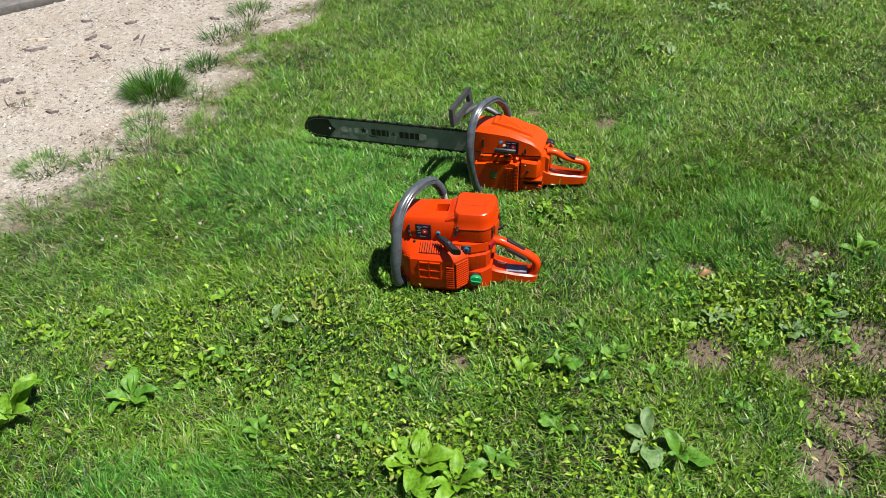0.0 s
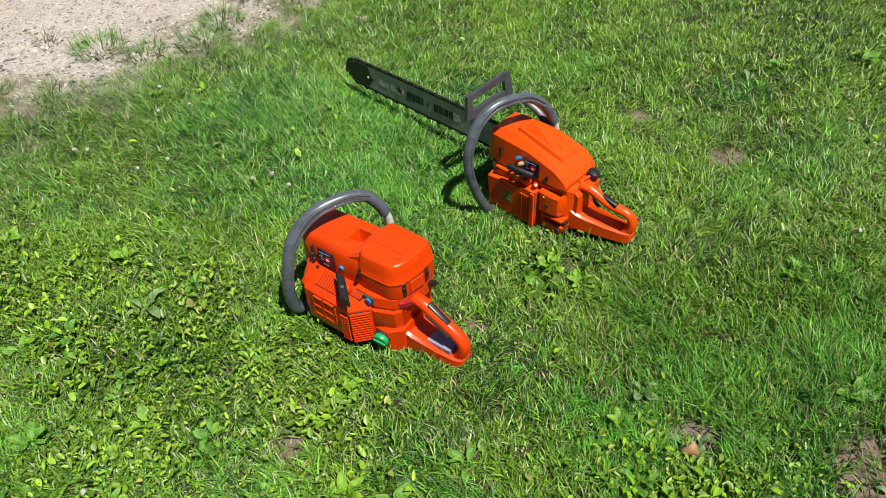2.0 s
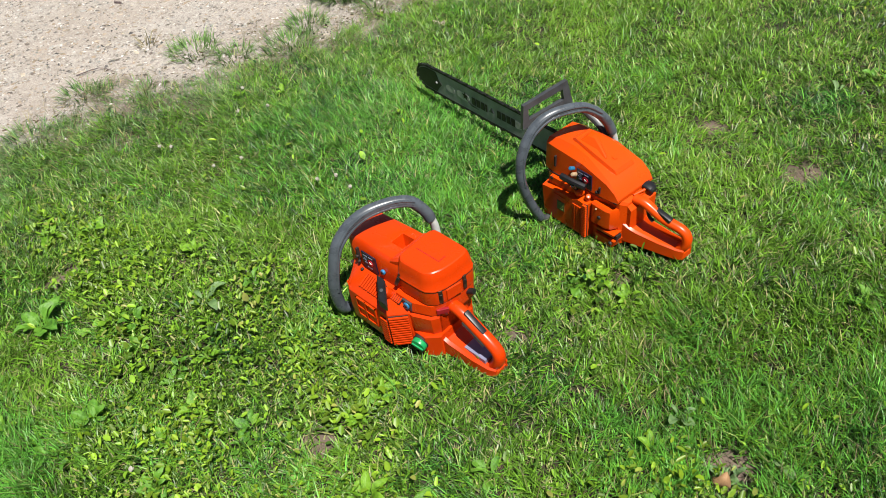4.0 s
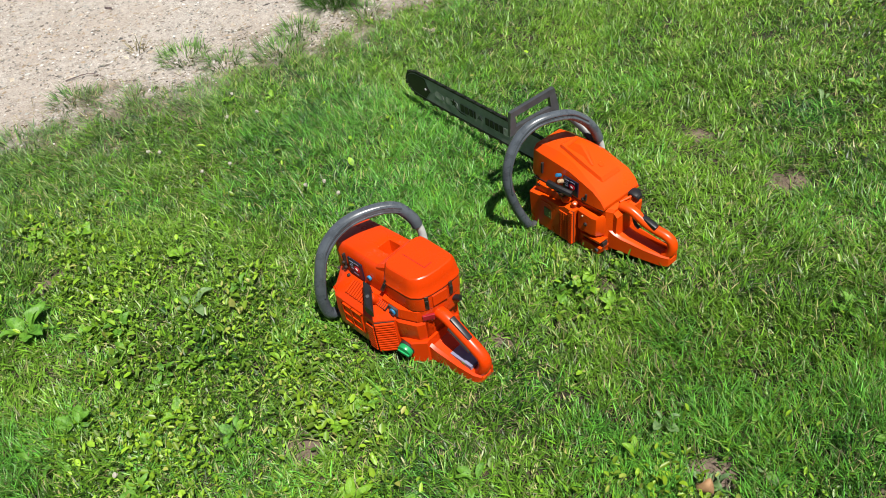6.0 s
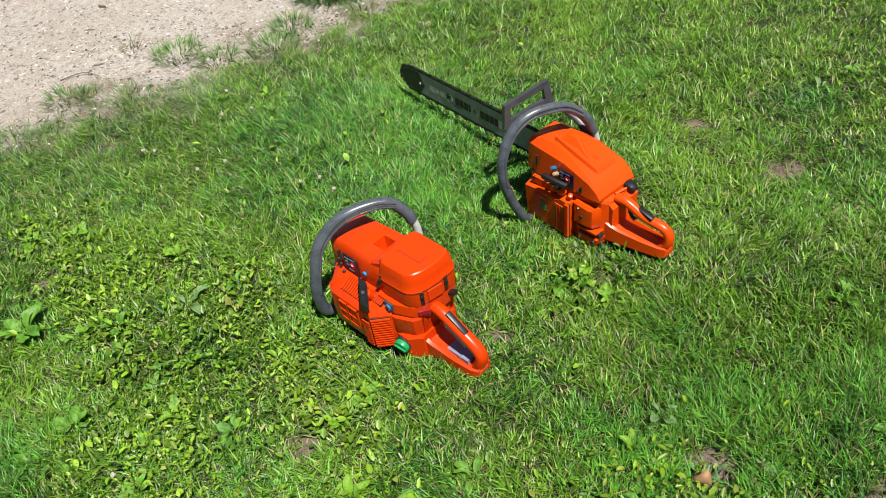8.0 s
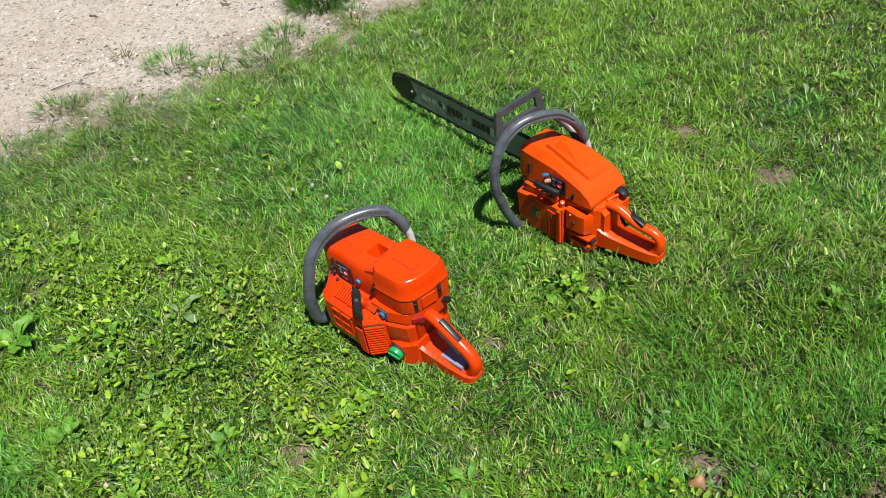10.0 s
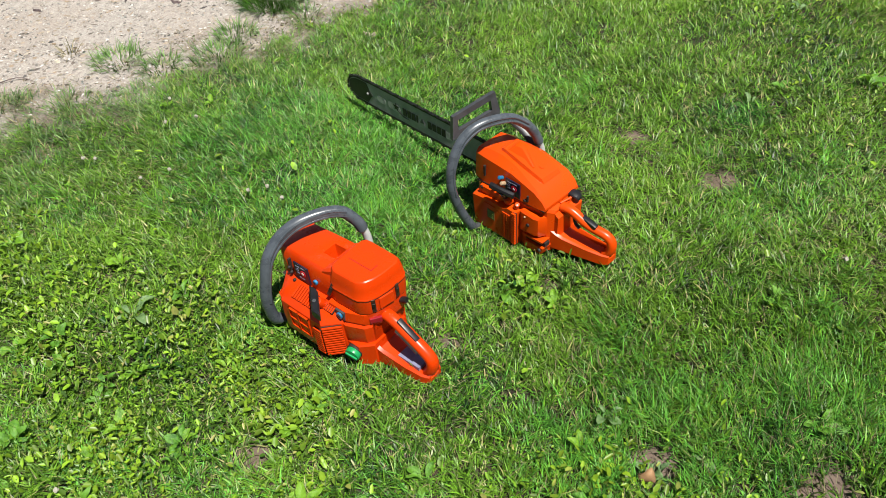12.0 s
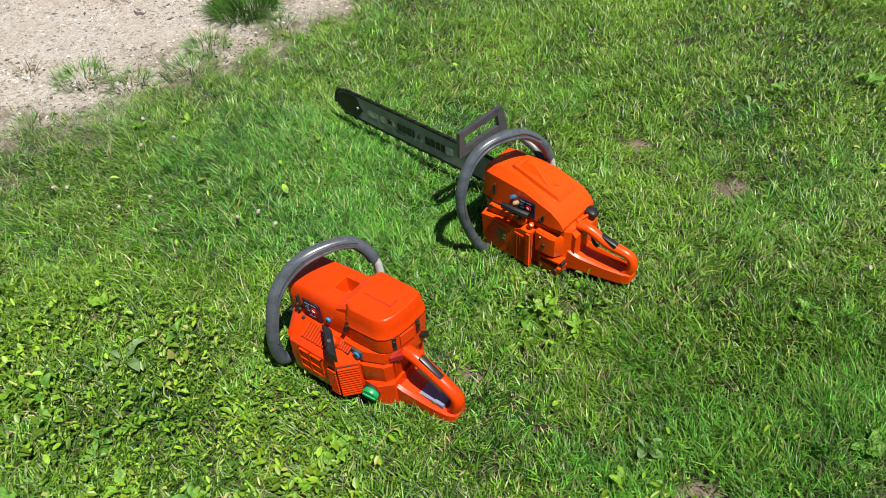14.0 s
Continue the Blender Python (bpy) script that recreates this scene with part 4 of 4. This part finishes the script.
    part("tan_lever", tube([(0.112, 0.002, 0.130), (0.120, 0.032, 0.133)], 0.0034, None, 10, Vector((1, 0, 0)), 0), O, saw, "orange plastic link")
    part("rear_bracket", slab([(0.112, 0.040), (0.130, 0.040), (0.132, 0.112), (0.114, 0.126)], -0.026, 0.060, None, 0.004), O, saw, "", 0.002)
    part("chain_cover", slab([(-0.112, -0.010), (0.040, -0.014), (0.060, 0.030), (0.050, 0.090), (-0.060, 0.108), (-0.108, 0.090)], 0.074, 0.092, None, 0.0), O, saw, "", 0.004)
    part("front_plate", box(-0.132, -0.118, -0.024, 0.056, -0.010, 0.112), BLACK, saw, "dark front of the engine", 0.003)
    part("bumper_spike", slab([(-0.126, 0.010), (-0.146, 0.020), (-0.128, 0.035), (-0.148, 0.050), (-0.128, 0.060), (-0.150, 0.080), (-0.126, 0.098), (-0.100, 0.098), (-0.100, 0.010)], 0.050, 0.054), CHAIN, saw, "dark steel bumper spike")
    rear_handle(saw, O, 0.000, 0.028, (0.134, 0.126), 0.262, 0.066, 0.110, 0.028, 0.032, 0.0125, 0.7)
    front_handle(saw, [(-0.0917, -0.0984, 0.0000), (-0.0982, -0.1243, 0.0600), (-0.1035, -0.1442, 0.1300), (-0.1064, -0.1449, 0.1840), (-0.1069, -0.1298, 0.2295), (-0.1046, -0.1027, 0.2650), (-0.0953, -0.0656, 0.2860), (-0.0805, -0.0198, 0.2890), (-0.0660, 0.0251, 0.2783), (-0.0513, 0.0602, 0.2502), (-0.0400, 0.0805, 0.2194), (-0.0334, 0.0906, 0.1900)],
                 0.0122, [(-0.0334, 0.0896, 0.194), (-0.0303, 0.0985, 0.160), (-0.0302, 0.1005, 0.120), (-0.0303, 0.0965, 0.060), (-0.0308, 0.0705, 0.030)],
                 [(-0.0918, -0.1004, 0.004), (-0.0875, -0.0845, -0.008), (-0.0789, -0.0536, -0.012)])
    # hand guard: a frame on one side arm
    a, b, c, d = Vector((-0.196, -0.049, 0.263)), Vector((-0.166, 0.069, 0.292)), Vector((-0.160, 0.082, 0.226)), Vector((-0.186, -0.063, 0.206))
    mid = (a + b + c + d) / 4
    n = (b - a).cross(d - a).normalized() * 0.0075
    bm = bmesh.new()
    outer = [a, b, c, d]
    inner = [a + (b - a) * 0.11 + (d - a) * 0.25, b + (a - b) * 0.14 + (c - b) * 0.25, c + (d - c) * 0.14 + (b - c) * 0.30, d + (c - d) * 0.12 + (a - d) * 0.30]
    rings = [[bm.verts.new(p + s) for p in q] for q, s in ((outer, n), (outer, -n), (inner, -n), (inner, n))]
    for r0, r1 in zip(rings, rings[1:] + rings[:1]):
        for i in range(4):
            bm.faces.new((r0[i], r0[(i + 1) % 4], r1[(i + 1) % 4], r1[i]))
    guard = part("hand_guard", bm, GUARD, saw, "grey plastic hand guard", 0.0045, 3)
    part("guard_arm", tube([(-0.176, 0.020, 0.214), (-0.140, 0.080, 0.218), (-0.100, 0.092, 0.205), (-0.060, 0.094, 0.175), (-0.040, 0.092, 0.110)], 0.012, 0.010, 12), GUARD, guard)
    chain_bar(saw)


saw_without_bar()
saw_with_bar()


# ---- weeds, tufts and small things on the lawn and the gravel ----
def leaf_mesh(name, wide, arch, wave, seed):
    """A broad leaf of unit length along +x with a stalk, folded at its midrib and arched."""
    r = random.Random(seed)
    bm = bmesh.new()
    rows = []
    n = 9
    for i in range(n + 1):
        t = i / n
        w = 0.035 if t < 0.16 else 0.035 + wide * math.sin(math.pi * min(1, (t - 0.14) / 0.88) ** 0.85) ** 0.8
        if i == n:
            w = 0.004
        z = arch * (math.sin(t * 2.0) - 0.45 * t * t)
        row = []
        for j in range(5):
            u = (j - 2) / 2
            row.append(bm.verts.new((t * (1 - 0.1 * arch), u * w * 0.5, z + abs(u) * w * 0.16 + wave * w * math.sin(7 * t + 3 * u + seed) * abs(u) + r.uniform(-0.012, 0.012))))
        rows.append(row)
    for a, b in zip(rows, rows[1:]):
        for j in range(4):
            bm.faces.new((a[j], a[j + 1], b[j + 1], b[j]))
    me = bpy.data.meshes.new(name)
    bm.to_mesh(me)
    bm.free()
    me.polygons.foreach_set("use_smooth", [True] * len(me.polygons))
    return me


def leaf_kind(material):
    out = []
    for k, (w, a, v) in enumerate(((0.36, 0.30, 0.16), (0.44, 0.20, 0.22), (0.30, 0.40, 0.18), (0.50, 0.12, 0.24))):
        me = leaf_mesh("leaf", w, a, v, k)
        me.materials.append(material)
        out.append(me)
    return out


PALELEAF = foliage("pale_broad_leaf", (0.095, 0.165, 0.062), (0.165, 0.265, 0.100), (0.150, 0.250, 0.085), (0.124, 0.186, 0.062), 0.5, 0.2, 0.97, 0.4, 9, True)
YELLOWLEAF = foliage("yellow_green_leaf", (0.095, 0.230, 0.016), (0.190, 0.370, 0.022), (0.210, 0.370, 0.022), (0.180, 0.280, 0.037), 0.4, 0.28, 0.97, 0.4, 9, True)
LEAVES = {"green": leaf_kind(WEED), "pale": leaf_kind(PALELEAF), "yellow": leaf_kind(YELLOWLEAF)}
WEEDS = (
    (-0.02, 1.05, 16, 0.11, "yellow"), (0.06, 1.00, 11, 0.10, "yellow"), (0.15, 1.05, 7, 0.08, "green"), (0.50, 1.11, 5, 0.10, "pale"), (0.56, 1.06, 6, 0.08, "green"),
    (-0.44, 1.51, 4, 0.075, "pale"), (-1.01, 1.19, 7, 0.13, "yellow"), (-0.74, 1.25, 8, 0.085, "green"), (-1.03, 1.46, 9, 0.06, "yellow"), (-0.93, 1.53, 8, 0.055, "yellow"),
    (0.32, 1.35, 6, 0.075, "green"), (0.23, 1.32, 5, 0.065, "yellow"), (0.41, 1.28, 6, 0.065, "green"), (0.76, 1.51, 9, 0.06, "pale"), (0.88, 1.54, 9, 0.062, "green"),
    (0.94, 1.46, 10, 0.06, "pale"), (1.02, 1.52, 10, 0.065, "green"), (0.82, 1.40, 6, 0.055, "green"), (0.70, 1.58, 8, 0.055, "green"), (0.66, 1.46, 6, 0.05, "yellow"),
    (1.10, 1.60, 8, 0.06, "green"), (1.03, 3.23, 4, 0.08, "pale"), (1.38, 3.77, 5, 0.08, "pale"), (0.91, 3.26, 5, 0.07, "green"), (1.70, 3.35, 6, 0.08, "green"),
    (1.02, 1.94, 6, 0.06, "green"), (1.25, 1.79, 8, 0.07, "green"), (0.87, 2.25, 5, 0.05, "green"), (1.22, 2.00, 6, 0.06, "green"), (0.35, 2.02, 9, 0.052, "yellow"),
    (0.31, 1.98, 8, 0.045, "green"), (0.44, 2.00, 6, 0.045, "yellow"), (-1.05, 2.22, 5, 0.045, "yellow"), (-0.80, 2.18, 4, 0.045, "yellow"), (-0.92, 2.30, 4, 0.04, "yellow"),
    (-0.30, 1.40, 7, 0.045, "yellow"), (-0.12, 1.50, 7, 0.042, "yellow"), (-0.38, 1.62, 6, 0.045, "green"), (-0.22, 1.28, 7, 0.045, "yellow"), (0.10, 1.45, 6, 0.045, "yellow"),
    (-0.55, 1.38, 6, 0.05, "green"), (-0.60, 1.62, 5, 0.05, "yellow"), (0.40, 1.48, 5, 0.045, "green"), (0.55, 1.30, 6, 0.05, "green"), (-0.15, 1.12, 6, 0.05, "green"),
    (-0.40, 1.15, 6, 0.055, "green"), (0.30, 1.15, 6, 0.06, "green"), (0.72, 1.22, 6, 0.055, "green"), (0.80, 1.88, 5, 0.05, "green"))


def weed(x, y, n, size, tone):
    word = {"green": "mid-green", "pale": "dull grey-green", "yellow": "bright yellow-green"}[tone]
    kind = "large" if size > 0.08 else "low"
    plant = thing("broadleaf_weed", pose(x, y, float(ground_z(np.array(x), np.array(y))), 0, 0, random.uniform(0, 360)),
                  f"{kind} {word} broadleaf weed growing in the lawn", "weed", "weeds in the lawn")
    for k in range(n):
        ob = new("leaf", random.choice(LEAVES[tone]))
        ob.parent = plant
        a = 360 * k / n + random.uniform(-25, 25)
        l = size * random.uniform(0.45, 0.95)
        ob.matrix_local = pose(0, 0, random.uniform(0.004, 0.016), 0, 0, a) @ pose(0.004, 0, 0, random.uniform(-22, 22), random.uniform(-38, -2), 0) @ Matrix.Scale(l, 4)


for row in WEEDS:
    weed(*row)
low = random.Random(5)
for k in range(34):
    weed(low.uniform(0.62, 1.15), low.uniform(1.40, 1.78), low.randint(4, 7), low.uniform(0.034, 0.052), low.choice(("green", "green", "pale", "yellow")))
for k in range(26):
    weed(low.uniform(-0.75, 0.65), low.uniform(1.02, 1.55), low.randint(4, 6), low.uniform(0.030, 0.048), low.choice(("green", "yellow")))
for k in range(12):
    weed(low.uniform(0.6, 1.9), low.uniform(2.9, 3.9), low.randint(3, 5), low.uniform(0.035, 0.06), low.choice(("green", "pale")))


def tuft(x, y, n, reach, height, material, label):
    r = np.random.default_rng(int(abs(x * 1000) + abs(y * 77)))
    a = r.uniform(0, 6.28, n)
    d = reach * 0.45 * np.sqrt(r.random(n))
    me = bpy.data.meshes.new("grass_tuft")
    v, f = blade_arrays(d * np.cos(a), d * np.sin(a), np.full(n, -0.004), r.uniform(0.5, 1.1, n) * height, r.uniform(0.0018, 0.0040, n), r.uniform(0.05, 1.0, n),
                        r.uniform(0.2, 1.3, n), a + r.normal(0, 0.6, n), r.normal(0, 0.6, n))
    fill(me, v, f)
    me.materials.append(material)
    ob = tagged(new("grass_tuft", me), label, "grass tuft", "tufts at the gravel's edge")
    ob.location = (x, y, float(ground_z(np.array(x), np.array(y))))


for x, y, n, reach, height in ((-1.25, 3.00, 1000, 0.26, 0.12), (-1.11, 3.24, 220, 0.14, 0.10), (-1.12, 3.58, 130, 0.20, 0.09), (-1.05, 3.95, 220, 0.22, 0.09), (-1.02, 3.72, 90, 0.16, 0.08)):
    tuft(x, y, n, reach, height, TUFT, "dense dark green grass tuft at the edge of the gravel")
for x, y, n, reach, height in ((-1.48, 2.38, 260, 0.20, 0.07), (-1.16, 2.57, 260, 0.20, 0.07), (-1.30, 2.42, 200, 0.16, 0.06), (-1.62, 1.98, 140, 0.16, 0.06), (-1.20, 2.72, 200, 0.16, 0.07),
                               (-1.52, 1.72, 90, 0.18, 0.07), (-1.40, 2.10, 80, 0.16, 0.06), (-1.05, 2.95, 80, 0.12, 0.08), (-1.70, 1.60, 60, 0.14, 0.06)):
    tuft(x, y, n, reach, height, EDGE_GRASS, "thin yellowish grass tuft on the gravel")
tuft(-1.675, 2.32, 26, 0.06, 0.07, THATCH, "small dry weed standing on the gravel")
tuft(-1.80, 2.90, 24, 0.07, 0.06, THATCH, "small dry weed standing on the gravel")


def clover_flower(x, y, h):
    z = float(ground_z(np.array(x), np.array(y)))
    plant = thing("clover_flower", pose(x, y, z), "small white clover blossom on a thin stem in the lawn", "flower", "clover blossoms")
    part("stem", tube([(0, 0, -0.005), (0.003, 0.002, h * 0.5), (0.001, 0.004, h)], 0.0009, None, 5, per=2), STEM, plant)
    bm = bmesh.new()
    bmesh.ops.create_icosphere(bm, subdivisions=2, radius=0.0055, matrix=pose(0.001, 0.004, h + 0.004))
    for v in bm.verts:
        v.co += Vector((random.uniform(-1, 1), random.uniform(-1, 1), random.uniform(-1, 1))) * 0.0014
    part("blossom", bm, PETAL, plant, "white blossom")


for x, y in ((-0.76, 1.95), (-1.06, 2.24), (-0.38, 2.00), (-0.485, 1.98), (-0.82, 1.89), (1.17, 2.59), (1.34, 2.69), (-1.01, 1.89), (-0.24, 1.92), (-0.27, 1.905), (-1.05, 1.875), (-0.21, 1.11), (-0.45, 2.02),
             (-0.95, 2.12), (-0.90, 2.20), (0.98, 2.42)):
    clover_flower(x, y, random.uniform(0.024, 0.036))


def chip(x, y, length, width, turn, material, name, label, category, thick=0.010, tip=0.0):
    z = float(ground_z(np.array(x), np.array(y)))
    r = random.Random(int(x * 991 + y * 577))
    rows = []
    for i in range(7):
        t = i / 6
        w = width * 0.5 * (0.12 + 0.88 * math.sin(math.pi * (0.08 + 0.80 * t)) ** 0.7) * r.uniform(0.5, 1.3)
        h = thick * r.uniform(0.6, 1.1)
        off = r.uniform(-0.22, 0.22) * width
        rows.append([Vector(((t - 0.5) * length, off - w, 0)), Vector(((t - 0.5) * length, off - w * 0.6, h)), Vector(((t - 0.5) * length, off + w * 0.5, h * 0.85)), Vector(((t - 0.5) * length, off + w, 0))])
    ob = bm_object(name, loft(rows), material)
    ob.matrix_world = pose(x, y, z + 0.001, 0, tip, turn)
    return tagged(ob, label, category)


BITS = "bark pieces on the gravel"
for x, y, l, w, a in ((-2.02, 3.51, 0.10, 0.045, 20), (-1.79, 3.64, 0.07, 0.035, 60), (-1.67, 3.52, 0.075, 0.04, -35), (-1.68, 3.40, 0.05, 0.03, 70), (-1.99, 3.15, 0.06, 0.04, 10), (-1.64, 2.83, 0.055, 0.022, -10),
                      (-1.65, 3.82, 0.06, 0.03, 30), (-1.21, 3.85, 0.06, 0.03, -20), (-0.95, 3.62, 0.055, 0.035, 15), (-1.55, 3.62, 0.06, 0.02, 80), (-1.86, 3.02, 0.04, 0.02, 30), (-2.12, 2.52, 0.035, 0.014, 12),
                      (-1.35, 3.45, 0.05, 0.02, 20), (-1.90, 3.86, 0.06, 0.03, 5), (-2.2, 3.3, 0.05, 0.03, 50)):
    tagged(chip(x, y, l, w, a, BARK, "bark_piece", "dark weathered bark piece lying on the gravel", "bark"), group=BITS)
for x, y, l, w, a in ((-2.06, 3.64, 0.13, 0.03, 5), (-1.75, 3.44, 0.05, 0.014, 60), (-1.30, 2.80, 0.05, 0.016, 20), (-1.18, 2.45, 0.045, 0.02, 75), (-0.72, 2.91, 0.050, 0.022, 10)):
    tagged(chip(x, y, l, w, a, PALEWOOD, "wood_splinter", "pale bleached wood splinter on the ground", "wood", 0.012 if x < -1 else 0.02, 0.0), group="wood splinters")


def twig(points):
    bm = tube([(x, y, float(ground_z(np.array(x), np.array(y))) + 0.004 + dz) for x, y, dz in points], lambda f: 0.0022 - 0.0012 * f, None, 6, Vector((0, 0, 1)), 3)
    tagged(bm_object("twig", bm, BARK), "thin dry twig lying on the gravel", "twig", "twigs on the gravel")


twig(((-1.42, 3.35, 0), (-1.36, 3.28, 0.01), (-1.28, 3.26, 0.004)))
twig(((-1.52, 3.66, 0), (-1.50, 3.56, 0.012), (-1.49, 3.50, 0)))
twig(((-1.90, 2.95, 0), (-1.84, 2.88, 0.006), (-1.76, 2.86, 0)))
twig(((-1.75, 2.05, 0), (-1.70, 2.12, 0.006), (-1.64, 2.14, 0)))


def dead_leaf(x, y):
    me = leaf_mesh("dead_leaf", 0.62, 0.5, 0.5, 12)
    me.materials.append(DEADLEAF)
    ob = tagged(new("dead_leaf", me), "curled brown dead leaf standing in the grass", "leaf")
    ob.matrix_world = pose(x, y, float(ground_z(np.array(x), np.array(y))) + 0.012, 30, -40, 70) @ Matrix.Scale(0.044, 4)


dead_leaf(0.755, 1.665)


def board():
    d = Vector((0.765, 0.644, 0)).normalized()
    side = Vector((-d.y, d.x, 0))
    c = Vector((-2.32, 4.06, 0)) + side * 0.085
    turn = math.degrees(math.atan2(d.y, d.x))
    bm = block(Matrix.Identity(4), 2.4, 0.14, 0.045)
    ob = bm_object("board", bm, GREYWOOD, None, "", 0.004)
    ob.matrix_world = pose(c.x, c.y, SOIL + 0.018, 0, 0, turn)
    tagged(ob, "grey weathered wooden board lying along the gravel", "board")


board()
